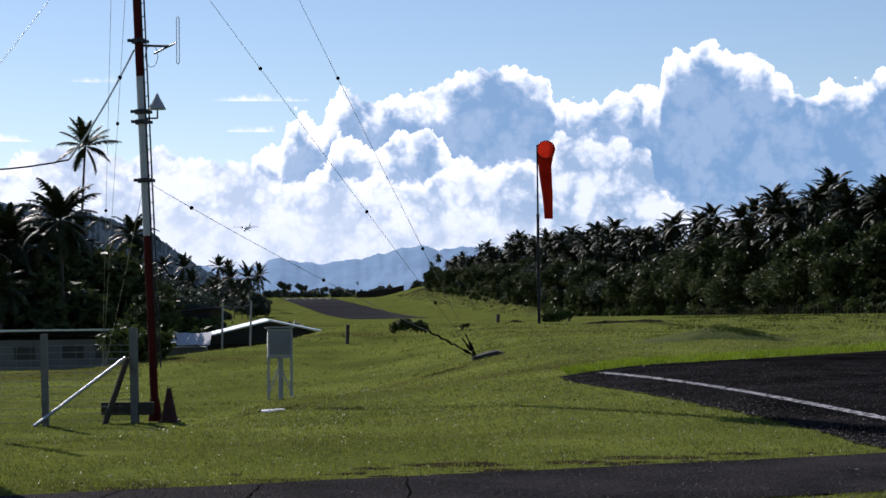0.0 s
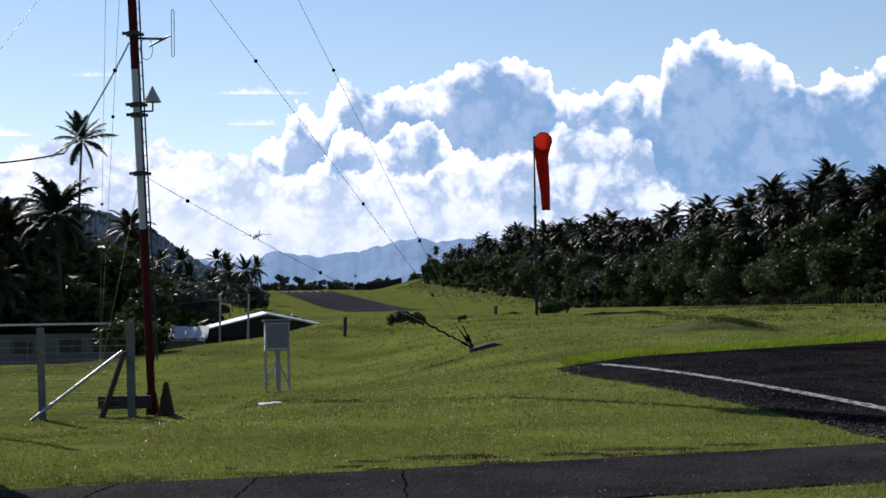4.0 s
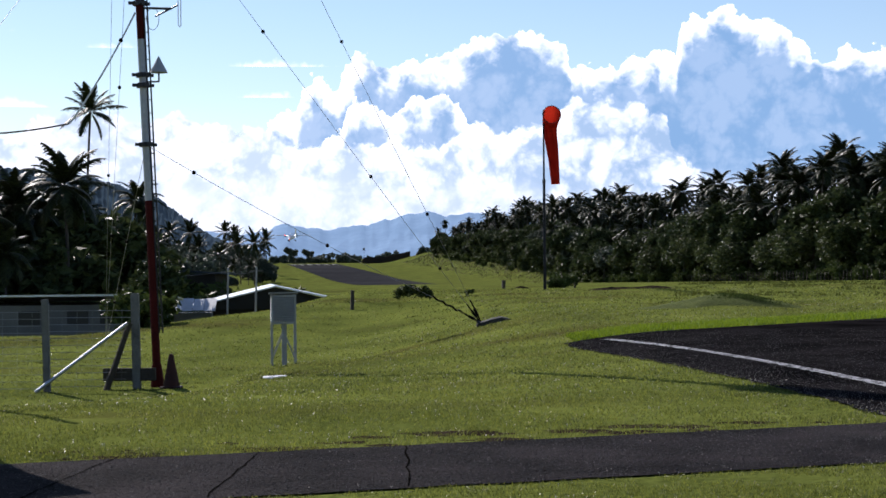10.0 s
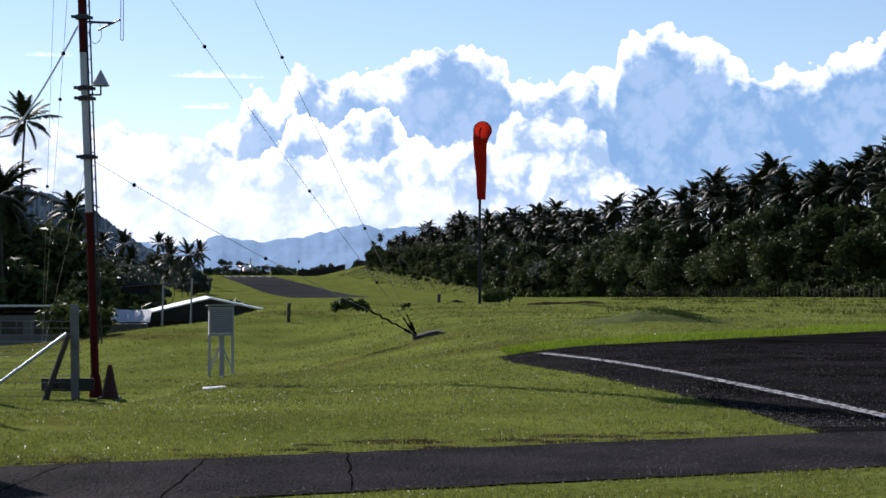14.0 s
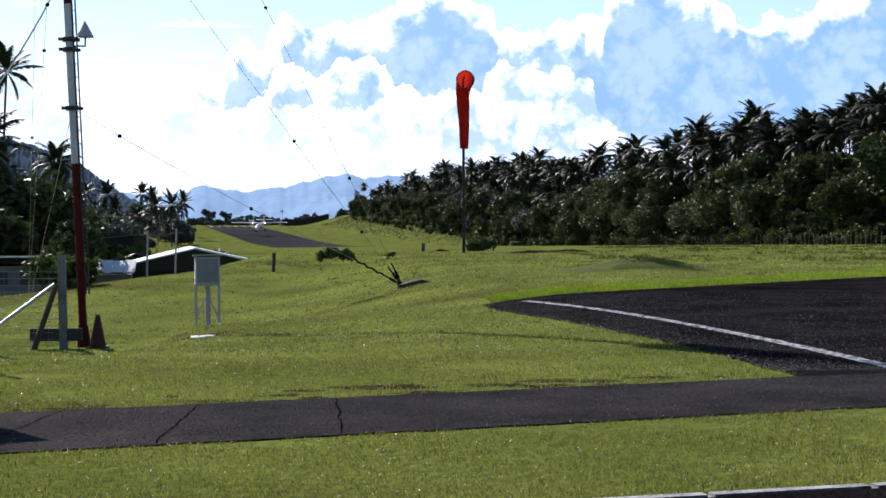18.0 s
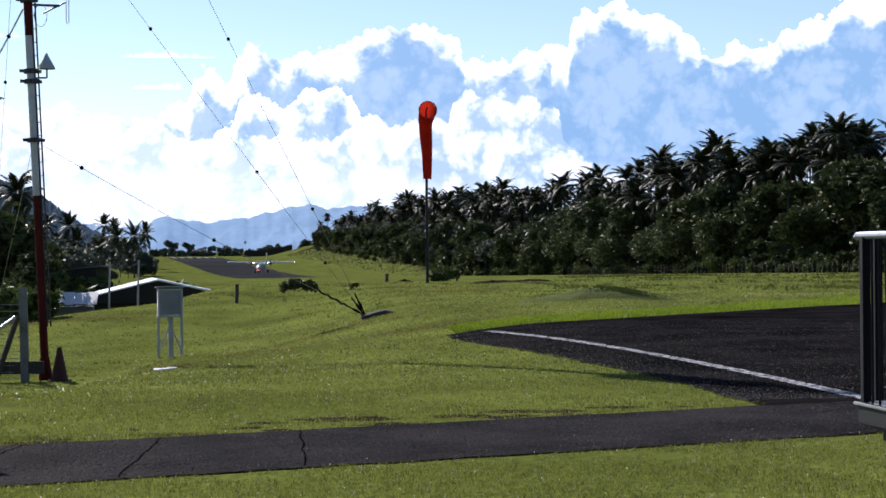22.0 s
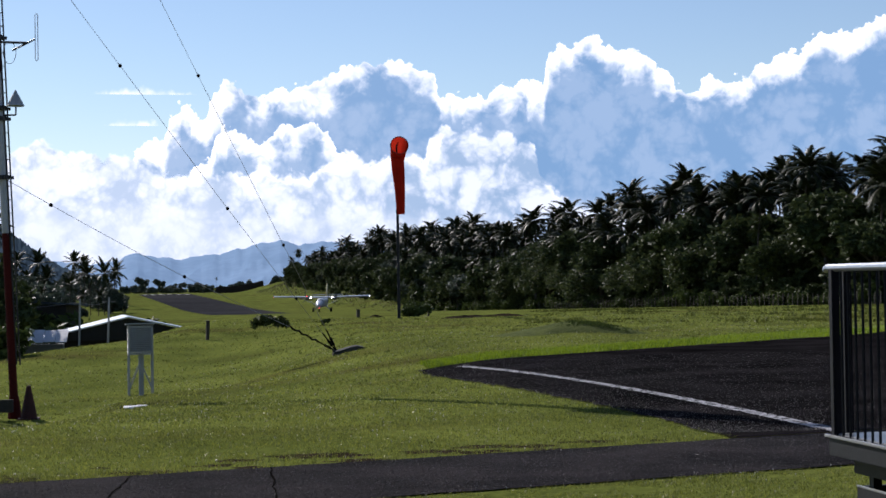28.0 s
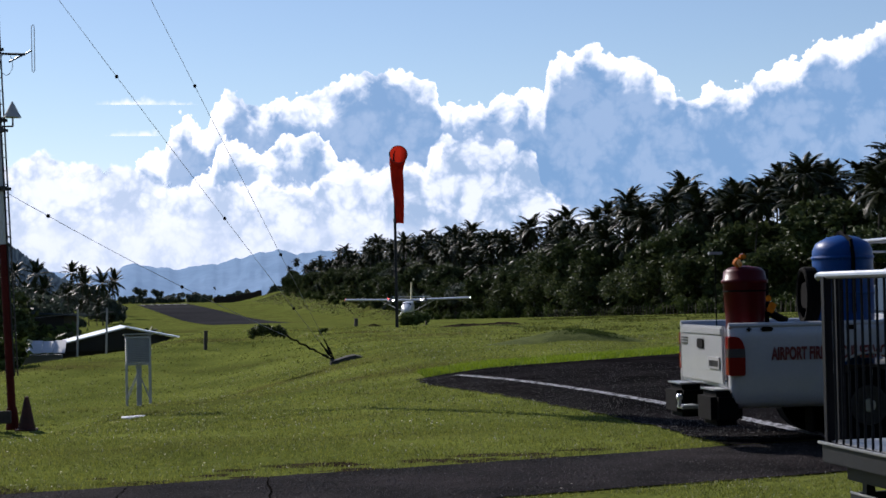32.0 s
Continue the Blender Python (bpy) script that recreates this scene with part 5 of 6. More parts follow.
def build_truck():
    ob = thing("pickup_truck", 0, 0, 0, "white airport fire rescue pickup with tanks in its bed", "pickup truck")
    # built with its tail at x = 0 and its nose towards +x, near side at y = 0, far side at y = 1.72
    W = 1.72
    def panel(y, t, out):
        """A bed side: full in the middle, tucked in below, cut by a round wheel arch."""
        cx, rad, top = 1.40, 0.475, 1.165
        bm, grid = B(), []
        xs = sorted({0.0, 0.02, 0.05, *np.linspace(0.1, 0.9, 9), *(cx - rad * math.cos(q) for q in np.linspace(0.0, math.pi, 21)), 1.94, 2.0})
        for x in xs:
            low = 0.37 + 0.2 * max(0.0, 1 - x / 0.09) ** 2
            if abs(x - cx) < rad:
                low = max(low, 0.40 + math.sqrt(rad * rad - (x - cx) ** 2))
            col = []
            for k in range(13):
                z = low + (top - low) * k / 12
                h = (z - 0.37) / (top - 0.37)
                bulge = 0.035 * math.sin(math.pi * min(1.0, h * 0.92 + 0.08)) ** 0.7 - 0.035 * max(0.0, 1 - h / 0.14) - 0.02 * max(0.0, (h - 0.93) / 0.07) ** 2
                bulge -= 0.035 * max(0.0, 1 - x / 0.05) ** 2
                if abs(x - cx) < rad + 0.07:
                    edge = math.hypot(x - cx, z - 0.40) - rad
                    bulge += 0.016 * max(0.0, 1 - max(0.0, edge) / 0.06)
                bulge -= 0.006 * math.exp(-((h - 0.26) / 0.02) ** 2)
                col.append((bm.verts.new((x, y + out * bulge, z)), bm.verts.new((x, y - out * t, z))))
            grid.append(col)
        for a, b in zip(grid, grid[1:]):
            for k in range(12):
                bm.faces.new((a[k][0], b[k][0], b[k + 1][0], a[k + 1][0]))
                bm.faces.new((a[k][1], a[k + 1][1], b[k + 1][1], b[k][1]))
            for k in (0, 12):
                bm.faces.new((a[k][0], b[k][0], b[k][1], a[k][1]))
        for col in (grid[0], grid[-1]):
            for k in range(12):
                bm.faces.new((col[k][0], col[k + 1][0], col[k + 1][1], col[k][1]))
        return bm
    part("bed_side", panel(0.0, 0.07, -1), M_CAR, ob, shade=True)
    part("bed_side", panel(W, 0.07, 1), M_CAR, ob, shade=True)
    for y in (0.035, W - 0.035):
        part("bed_rail", rod(B(), (0.0, y, 1.17), (2.0, y, 1.17), 0.03), M_CAR, ob)
    bm = B()
    box(bm, 1.94, W - 0.16, 0.08, pose(1.01, W / 2, 0.72))
    part("bed_floor", bm, M_STEEL, ob)
    bm = B()
    box(bm, 0.06, 1.42, 0.56, pose(0.0, W / 2, 0.87), 0.018)
    box(bm, 0.075, 1.40, 0.10, pose(-0.004, W / 2, 1.115), 0.02)
    t = part("tailgate", bm, M_CAR, ob)
    bm = B()
    box(bm, 0.02, 0.22, 0.10, pose(-0.035, W / 2, 0.98), 0.01)
    part("handle", bm, M_BLACK, t)
    bm = B()
    box(bm, 0.02, 0.36, 0.12, pose(-0.036, 0.40, 0.80), 0.006)
    n = part("number_plate", bm, M_CONCRETE, t)
    for k in range(6):
        part("plate_mark", box(B(), 0.006, 0.035, 0.06, pose(-0.047, 0.27 + 0.05 * k, 0.795)), M_STEEL, n)
    for x, y, w in ((0.37, -0.016, 0.13), (0.19, -0.016, 0.05), (1.22, -0.016, 0.10)):
        part("tie_hook", box(B(), w, 0.03, 0.045, pose(x, y, 1.135), 0.014), M_BLACK, ob)
    bm = B()
    for k in range(3):
        box(bm, 0.006, 0.2, 0.012, pose(-0.036, W - 0.3, 0.97 + 0.03 * k))
    part("badge", bm, M_DARK, t)
    for y in (0.075, W - 0.075):
        s = -1 if y < 1 else 1
        out = W / 2 + s * (W / 2 + 0.05)
        inn = out - s * 0.085

        def lens(points):
            back = -0.034 if s < 0 else 0.0
            points = [(max(x, back), z) for x, z in points]
            return loft(B(), [[(x, q, z) for x, z in points] for q in (inn, out - s * 0.012)] + [[(0.065 + (x - 0.065) * 0.93, out, z) for x, z in points]])
        lamp = part("tail_lamp", lens([(-0.034, 0.70), (-0.02, 0.69), (0.125, 0.69), (0.138, 0.70), (0.142, 0.865), (-0.036, 0.865)]), M_LAMP_RED, ob, "red wrap-round tail lamp")
        part("clear_lens", lens([(-0.036, 0.866), (0.142, 0.866), (0.138, 0.95), (-0.036, 0.95)]), M_LAMP_WHITE, lamp)
        part("brake_lens", lens([(-0.036, 0.951), (0.138, 0.951), (0.126, 0.995), (0.105, 1.035), (0.075, 1.06), (0.04, 1.07), (-0.02, 1.07), (-0.034, 1.06)]), M_LAMP_RED, lamp)
    bm = B()
    box(bm, 0.05, 1.5, 0.07, pose(0.02, W / 2, 0.60), 0.01)
    part("sill", bm, M_CAR, ob)
    for y in (0.27, W - 0.27):
        bm = B()
        box(bm, 0.32, 0.54, 0.34, pose(-0.03, y, 0.375), 0.06)
        part("bumper_block", bm, M_BLACK, ob)
        bm = B()
        for k in range(9):
            box(bm, 0.26, 0.035, 0.014, pose(-0.03, y - 0.2 + 0.05 * k, 0.553))
        part("step_tread", bm, M_GALV, ob)
    bm = B()
    box(bm, 0.18, 0.2, 0.04, pose(-0.18, W / 2, 0.34), 0.01)
    rod(bm, (-0.27, W / 2, 0.34), (-0.27, W / 2, 0.42), 0.02)
    bmesh.ops.create_icosphere(bm, subdivisions=2, radius=0.035, matrix=Matrix.Translation((-0.27, W / 2, 0.44)))
    part("tow_hitch", bm, M_GALV, ob)
    bm = B()
    box(bm, 0.03, 0.22, 0.3, pose(0.85, 0.16, 0.26), 0.01)
    part("mud_flap", bm, M_BLACK, ob)
    for x in (1.40, 4.3):
        for y in (0.12, W - 0.12):
            w = part("wheel", rod(B(), (x, y - 0.11, 0.365), (x, y + 0.11, 0.365), 0.38, 0.38, 28), M_BLACK, ob)
            s = -1 if y < 1 else 1
            part("rim", rod(B(), (x, y + s * 0.09, 0.365), (x, y + s * 0.118, 0.365), 0.21, 0.19, 20), M_STEEL, w)
            part("hub", rod(B(), (x, y + s * 0.11, 0.365), (x, y + s * 0.135, 0.365), 0.07, 0.06, 12), M_GALV, w)
    bm = B()
    box(bm, 4.9, 1.1, 0.16, pose(2.6, W / 2, 0.5), 0.03)
    part("chassis", bm, M_BLACK, ob)
    # cab
    bm = B()
    loft(bm, [[(x0, y, z), (x1, y, z), (x1, W - y, z), (x0, W - y, z)] for z, x0, x1, y in ((0.42, 2.04, 5.25, 0.0), (1.05, 2.03, 5.3, -0.02), (1.2, 2.05, 4.4, 0.01), (1.68, 2.2, 3.9, 0.13), (1.76, 2.3, 3.75, 0.22))])
    bmesh.ops.bevel(bm, geom=bm.edges[:], offset=0.03, segments=2, affect="EDGES")
    part("cab", bm, M_CAR, ob)
    bm = B()
    box(bm, 1.4, 0.02, 0.38, pose(3.05, 0.062, 1.45, -14, 0, 0), 0.01)
    part("side_window", bm, M_GLASS, ob)
    bm = B()
    box(bm, 0.02, 1.3, 0.38, pose(2.10, W / 2, 1.44, 0, 17, 0), 0.01)
    part("rear_window", bm, M_GLASS, ob)
    # rack behind the cab
    bm = B()
    for y in (0.12, W - 0.12):
        tube(bm, [(1.72, y, 1.17), (1.68, y, 1.70), (1.70, y, 1.90), (1.78, y, 2.0), (2.9, y, 2.03)], 0.02, 10)
        tube(bm, [(1.80, y, 1.24), (1.77, y, 1.72), (1.80, y, 1.85), (1.88, y, 1.90), (2.3, y, 1.90), (2.36, y, 1.8), (2.36, y, 1.24), (1.80, y, 1.24)], 0.013, 8)
    tube(bm, [(1.78, 0.12, 2.0), (1.78, W - 0.12, 2.0)], 0.02, 8)
    part("cab_rack", bm, M_CAR, ob, "pale tubular rack behind the cab")
    # writing on the near side
    c = bpy.data.curves.new("lettering", "FONT")
    c.body, c.size, c.extrude = "AIRPORT FIRE RESCUE SERVICE", 0.168, 0.002
    c.offset = 0.006
    c.space_character = 1.0
    tmp = bpy.data.objects.new("lettering", c)
    scene.collection.objects.link(tmp)
    me = bpy.data.meshes.new_from_object(tmp.evaluated_get(bpy.context.evaluated_depsgraph_get()))
    bpy.data.objects.remove(tmp)
    me.materials.clear()
    me.materials.append(M_LETTER)
    tx = new("lettering", me)
    tx.parent = ob
    tx.matrix_basis = Matrix.Translation((0.405, -0.040, 0.838)) @ Matrix.Rotation(radians(90), 4, "X") @ Matrix.Diagonal((0.52, 1, 1, 1))
    tx["label"] = "dark red capital lettering"
    # red tank with valves
    cyl = lambda cx, cy, prof, n=32: [[(cx + r * math.cos(a), cy + r * math.sin(a), z) for a in np.linspace(0, 2 * math.pi, n + 1)[:-1]] for z, r in prof]
    bm = B()
    loft(bm, cyl(0.30, 0.42, ((0.76, 0.17), (0.8, 0.18), (1.25, 0.195), (1.58, 0.215), (1.585, 0.23), (1.62, 0.23), (1.625, 0.215), (1.70, 0.205), (1.74, 0.16), (1.76, 0.04))))
    tank = part("extinguisher_tank", bm, M_TANK_RED, ob, "dark red pressurised extinguisher tank", shade=True)
    bm = B()
    loft(bm, cyl(0.30, 0.42, ((1.50, 0.216), (1.515, 0.216))))
    part("band", bm, M_BLACK, tank)
    bm = B()
    rod(bm, (0.22, 0.36, 1.74), (0.22, 0.36, 1.84), 0.03)
    box(bm, 0.1, 0.05, 0.07, pose(0.20, 0.32, 1.78, 0, 35, 30), 0.01)
    box(bm, 0.06, 0.05, 0.05, pose(0.26, 0.34, 1.85, 0, -15, 10), 0.01)
    part("valve", bm, M_AMBER, tank)
    bm = B()
    box(bm, 0.07, 0.04, 0.1, pose(0.48, 0.15, 1.34, 0, 25, 0), 0.01)
    box(bm, 0.05, 0.04, 0.06, pose(0.45, 0.15, 1.43, 0, -20, 0), 0.01)
    part("gauge", bm, M_AMBER, tank)
    bm = B()
    rod(bm, (0.53, 0.45, 0.76), (0.53, 0.45, 1.72), 0.03)
    rod(bm, (0.53, 0.45, 1.3), (0.68, 0.3, 1.2), 0.04)
    part("pump_column", bm, M_BLACK, ob)
    bm = B()
    rod(bm, (0.17, 0.95, 0.76), (0.17, 0.95, 1.89), 0.006)
    pole = part("lamp_pole", bm, M_BLACK, ob)
    part("lamp_bar", box(B(), 0.14, 0.06, 0.03, pose(0.17, 0.95, 1.90), 0.006), M_SCREEN, pole)
    bm = B()
    for k in range(4):
        tube(bm, [(0.93 + 0.03 * k, 0.45 + 0.15 * math.cos(a), 1.45 + 0.26 * math.sin(a)) for a in np.linspace(0, 6.28, 25)], 0.03, 8)
    rod(bm, (0.93, 0.45, 1.45), (1.02, 0.45, 1.45), 0.13, None, 16)
    part("hose_reel", bm, M_BLACK, ob, "coiled black hose on a reel")
    bm = B()
    loft(bm, cyl(1.33, 0.42, ((0.76, 0.29), (1.2, 0.30), (1.84, 0.30), (1.90, 0.295), (1.97, 0.26), (2.03, 0.15), (2.05, 0.03)), 40))
    drum = part("water_drum", bm, M_DRUM, ob, "blue plastic drum strapped upright", shade=True)
    for z in (1.45, 1.8):
        bm = B()
        loft(bm, cyl(1.33, 0.42, ((z, 0.304), (z + 0.02, 0.312), (z + 0.04, 0.304)), 40))
        part("rib", bm, M_DRUM, drum)
    bm = B()
    tube(bm, [(1.31, 0.42 - r, z) for r, z in ((0.325, 1.27), (0.325, 1.84), (0.28, 1.99), (0.0, 2.08), (-0.28, 1.99), (-0.325, 1.8))], 0.022, 4)
    rod(bm, (1.31, 0.3, 2.06), (1.31, 0.3, 2.15), 0.015)
    part("strap", bm, M_BLACK, drum)
    return ob


def build_steps():
    """The wheeled boarding platform with its railing."""
    ob = thing("boarding_platform", 3.45, 10.0, 0, "dark steel boarding platform with a tubular guard rail", "boarding steps", 0)
    ob.matrix_basis = pose(3.65, 9.92, 0.008, 0, 0, -85)
    H, L, D = 0.515, 2.6, 1.1
    for nm, sx, sy, x, y in (("edge_beam", L, 0.05, L / 2, 0), ("edge_beam", L, 0.05, L / 2, D), ("end_beam", 0.05, D - 0.06, 0, D / 2), ("end_beam", 0.05, D - 0.06, L, D / 2)):
        part(nm, box(B(), sx, sy, 0.13, pose(x, y, H - 0.07), 0.006), M_FRAME, ob)
    bm = B()
    box(bm, L - 0.04, D - 0.04, 0.012, pose(L / 2, D / 2, H + 0.004))
    part("deck_plate", bm, M_PLATE, ob, "worn metal tread plate")
    part("edge_trim", box(B(), L + 0.06, 0.02, 0.02, pose(L / 2, -0.035, H - 0.004), 0.004), M_RAIL_TOP, ob, "bright worn steel edge trim")
    for z, x0 in ((0.34, 0.16), (0.13, 0.2)):
        part("lower_beam", box(B(), L - x0, 0.05, 0.13, pose((L + x0) / 2, 0.10, z), 0.006), M_FRAME, ob)
        part("lower_beam", box(B(), L - x0, 0.05, 0.13, pose((L + x0) / 2, D - 0.10, z), 0.006), M_FRAME, ob)
        part("cross_beam", box(B(), 0.05, D - 0.26, 0.13, pose(x0, D / 2, z), 0.006), M_FRAME, ob)
        part("edge_trim", box(B(), L - x0, 0.015, 0.014, pose((L + x0) / 2, 0.08, z + 0.066), 0.003), M_RAIL_TOP, ob)
    for x in (0.3, L - 0.25):
        for y in (0.16, D - 0.16):
            part("leg", box(B(), 0.06, 0.06, H - 0.13, pose(x, y, (H - 0.13) / 2)), M_FRAME, ob)
    T = H + 1.115
    for y in (0.02, D - 0.03):
        bm = B()
        tube(bm, [(-0.09, y, T - 0.01), (-0.06, y, T), (L, y, T + 0.0)], 0.026, 10)
        part("top_rail", bm, M_RAIL_TOP, ob, "worn shiny top rail")
    part("end_rail", tube(B(), [(0.0, 0.05, T), (0.0, D - 0.05, T)], 0.024, 10), M_RAIL, ob)
    for x, y in ((0.03, 0.02), (-0.02, 0.13), (0.03, D - 0.03), (L - 0.03, 0.02), (L - 0.03, D - 0.03)):
        part("rail_post", box(B(), 0.055, 0.055, T - H, pose(x, y, (T + H) / 2 - 0.005), 0.006), M_RAIL, ob)
    for y in (0.02, D - 0.03):
        n = 24
        for k in range(1, n):
            x = 0.03 + (L - 0.06) * k / n
            part("baluster", rod(B(), (x, y, H), (x, y, T), 0.010, None, 6), M_RAIL, ob)
    return ob


def build_houses():
    # long low house by the fence
    ob = thing("village_house", -19.5, 86, -2.95, "long low house with a pale iron roof edge", "house", 3)
    bm = B()
    box(bm, 11, 5, 3.9, pose(0, 0, 0.2))
    part("wall", bm, M_WALL, ob)
    bm = B()
    loft(bm, [[(-6.2, y, z), (6.2, y, z), (6.2, y, z + 0.1), (-6.2, y, z + 0.1)] for y, z in ((-3.3, 2.62), (3.3, 2.2))])
    part("roof", bm, M_ROOF, ob)
    for x in (-3.6, -1.2, 1.3, 3.0):
        bm = B()
        box(bm, 1.1, 0.1, 0.7, pose(x, -2.5, 1.5))
        part("window", bm, M_DARK, ob)
    ob = thing("village_house", -11.5, 121, -4.6, "house with a broad pale corrugated iron roof", "house", 8)
    bm = B()
    box(bm, 9.5, 7, 2.6, pose(0, 0.3, 1.3))
    part("wall", bm, M_BACKWALL, ob)
    for sx in (-1, 1):
        bm = B()
        loft(bm, [[(x, -4.3, z), (x, 4.5, z), (x, 4.5, z + 0.1), (x, -4.3, z + 0.1)] for x, z in ((0, 4.05), (-8.0, 2.15) if sx < 0 else (8.4, 2.2))])
        part("roof_slope", bm, M_ROOF, ob)
    bm = B()
    v = [bm.verts.new(p) for p in ((-6.6, -3.6, 2.45), (7.2, -3.6, 2.4), (0, -3.6, 4.02))]
    bm.faces.new(v)
    bmesh.ops.solidify(bm, geom=bm.faces[:], thickness=0.1)
    part("gable", bm, M_DARK, ob)
    ob = thing("lean_to_shed", -16.2, 112, -4.2, "low shed with white roofing sheets", "shed", 4)
    part("wall", box(B(), 2.6, 2.0, 2.0, pose(0, 0, 1.0)), M_WALL, ob)
    for k in range(4):
        part("roof_sheet", box(B(), 0.78, 2.6, 0.03, pose(-1.2 + 0.8 * k, -0.2, 2.55 + 0.008 * (k % 2), 16 + 2 * (k % 2), 0, 0)), M_WHITE, ob)
    ob = thing("village_house", -20.3, 142, -4.2, "dark house with a thin flat roof edge", "house", -6)
    bm = B()
    box(bm, 4.6, 5, 5.0, pose(0, 0, 1.9))
    part("wall", bm, M_BACKWALL, ob)
    bm = B()
    loft(bm, [[(-2.9, y, z + 0.2), (2.9, y, z - 0.15), (2.9, y, z - 0.03), (-2.9, y, z + 0.32)] for y, z in ((-3.2, 4.62), (3.2, 4.4))])
    part("roof", bm, M_ROOF_BLUE, ob)


airplane = build_airplane()
truck = build_truck()
steps = build_steps()
build_houses()


# ---- small things on the field ----
def build_small():
    # vines on the lowest guy
    ob = thing("vine_clump", -0.24, 44.5, 0.42, "dark leafy creeper clump hanging on the guy wire", "creeper")
    r = random.Random(5)
    blobs = [(-0.42 + 0.12 * k, r.uniform(-0.12, 0.12), 0.1 + 0.11 * math.sin(k * 0.5) + r.uniform(-0.05, 0.05), r.uniform(0.11, 0.19)) for k in range(8)]
    v, f = leaf_cloud(5, blobs, 900, 0.055)
    raw("leaves", v, f, M_LEAF, ob)
    part("stem", tube(B(), [(0.45, 0, 0.0), (0.1, 0, 0.12), (-0.5, 0, 0.25)], 0.02, 5), M_BARK, ob)
    # tuft caught on a wire
    v, f = leaf_cloud(6, [(0, 0, 0, 0.07), (0.09, 0, 0.03, 0.05), (-0.1, 0, -0.03, 0.05)], 90, 0.05)
    ob = raw("dry_tuft", v, f, M_LEAF)
    ob.location = (1.30, 45.0, 0.56)
    tagged(ob, "small dark dry tuft caught on a guy wire", "plant")
    # dark bush and stumps by the windsock
    bush = make_shrub(91, 0.52, 1.25, 2400, 0.075, "low dark bush standing on the grass")
    bush.children[1].data.materials[0] = M_LEAF
    set_down(bush, 7.5, 86.0, 0.3, 1.2, 0.03)
    drop(bush)
    for x, y, h, w in ((4.16, 84.0, 0.42, 0.17), (8.15, 86.5, 0.5, 0.1), (-2.96, 66.0, 0.78, 0.14)):
        ob = thing("marker_post", x, y, ground(x, y), "short weathered marker post in the grass", "post")
        part("shaft", box(B(), w, w, h + 0.3, pose(0, 0, h / 2 - 0.15, 1, 2, 10), 0.015), M_BARK, ob)
        part("cap", box(B(), w + 0.02, w + 0.02, 0.03, pose(0.01, 0, h, 1, 2, 10), 0.006), M_BARK, ob)
    ob = raw("dark_sod", *sod(5.15, 84.0, 0.42, 0.14, 1), M_SOIL)
    tagged(ob, "dark lump of turned sod", "soil")
    for x, y, w, h in ((9.2, 76.0, 1.6, 0.16), (10.9, 76.2, 1.5, 0.19)):
        ob = raw("dark_sod", *sod(x, y, w, h, 3), M_SOIL)
        tagged(ob, "long low ridge of bare dark soil", "soil")
    for x, y, w, h in ((0.36, 14.42, 0.6, 0.016), (-0.4, 14.2, 0.3, 0.01), (-4.3, 24.9, 0.28, 0.09), (-6.0, 19.0, 0.5, 0.03), (-5.1, 18.6, 0.4, 0.025), (1.9, 14.85, 0.4, 0.01), (3.0, 15.1, 0.4, 0.01)):
        ob = raw("bare_patch", *sod(x, y, w, h, 7), M_SOIL)
        tagged(ob, "bare dark soil patch in the grass", "soil")
    heap = raw("earth_mound", *sod(9.25, 48.6, 2.5, 0.23, 3, 2.6, 0.35), M_MOUND, shade=True)
    tagged(heap, "dark overgrown mound of earth on the grass", "mound")
    r = random.Random(63)
    verts, faces = [], []
    for _ in range(1100):
        u, v = r.gauss(0, 0.42), r.uniform(-0.75, 0.75)
        x, y = 9.75 + 1.15 * u, 48.6 + v
        z = ground(x, y) + 0.22 * max(0.0, 1 - ((x - 9.35) / 2.5) ** 2 - (v / 1.3) ** 2) - 0.02
        a, hh = r.uniform(0, 6.283), r.uniform(0.03, 0.08)
        q = len(verts)
        verts.extend(((x - 0.02, y, z), (x + 0.02, y, z), (x + 0.05 * math.cos(a), y + 0.05 * math.sin(a), z + hh)))
        faces.append((q, q + 1, q + 2))
    tagged(raw("mound_weeds", verts, faces, M_SHRUB), "coarse dark weeds growing on the mound", "weeds", kind="stuff")
    r = random.Random(8)
    for k in range(22):
        x = r.uniform(-3.5, 5.0)
        y = path_far(x) + 0.15 + 0.7 * r.random() ** 2
        if on_grass(x, y):
            ob = raw("bare_patch", *sod(x, y, r.uniform(0.12, 0.5), 0.009, k), M_SOIL)
            tagged(ob, "bare dark soil patch in the grass", "soil")
    # village poles
    for x, y, h in ((-13.65, 110, 5.2), (-11.7, 110, 4.9)):
        ob = thing("utility_pole", x, y, ground(x, y), "slim pale utility pole in the village", "pole")
        part("shaft", rod(B(), (0, 0, -0.3), (0.15, 0, h), 0.08, 0.06), M_CONCRETE, ob)
        part("crossarm", box(B(), 0.9, 0.07, 0.07, pose(0.13, 0, h - 0.3)), M_WOOD, ob)
    wire("power_line", (-13.5, 110, ground(-13.65, 110) + 5.0), (-11.55, 110, ground(-11.7, 110) + 4.7), "thin sagging village power line", 0.012, 0.25, (), M_WIRE, "cable")
    wire("power_line", (-26, 108, ground(-13.65, 110) + 5.2), (-13.5, 110, ground(-13.65, 110) + 5.0), "thin sagging village power line", 0.012, 0.5, (), M_WIRE, "cable")
    # unseen pole beyond the path, added so that its shade falls across the lawn
    x, y = -8.45, 24.1
    ob = thing("lamp_pole", x, y, ground(x, y), "slim grey pole with a short arm, unseen and added for its shade", "pole")
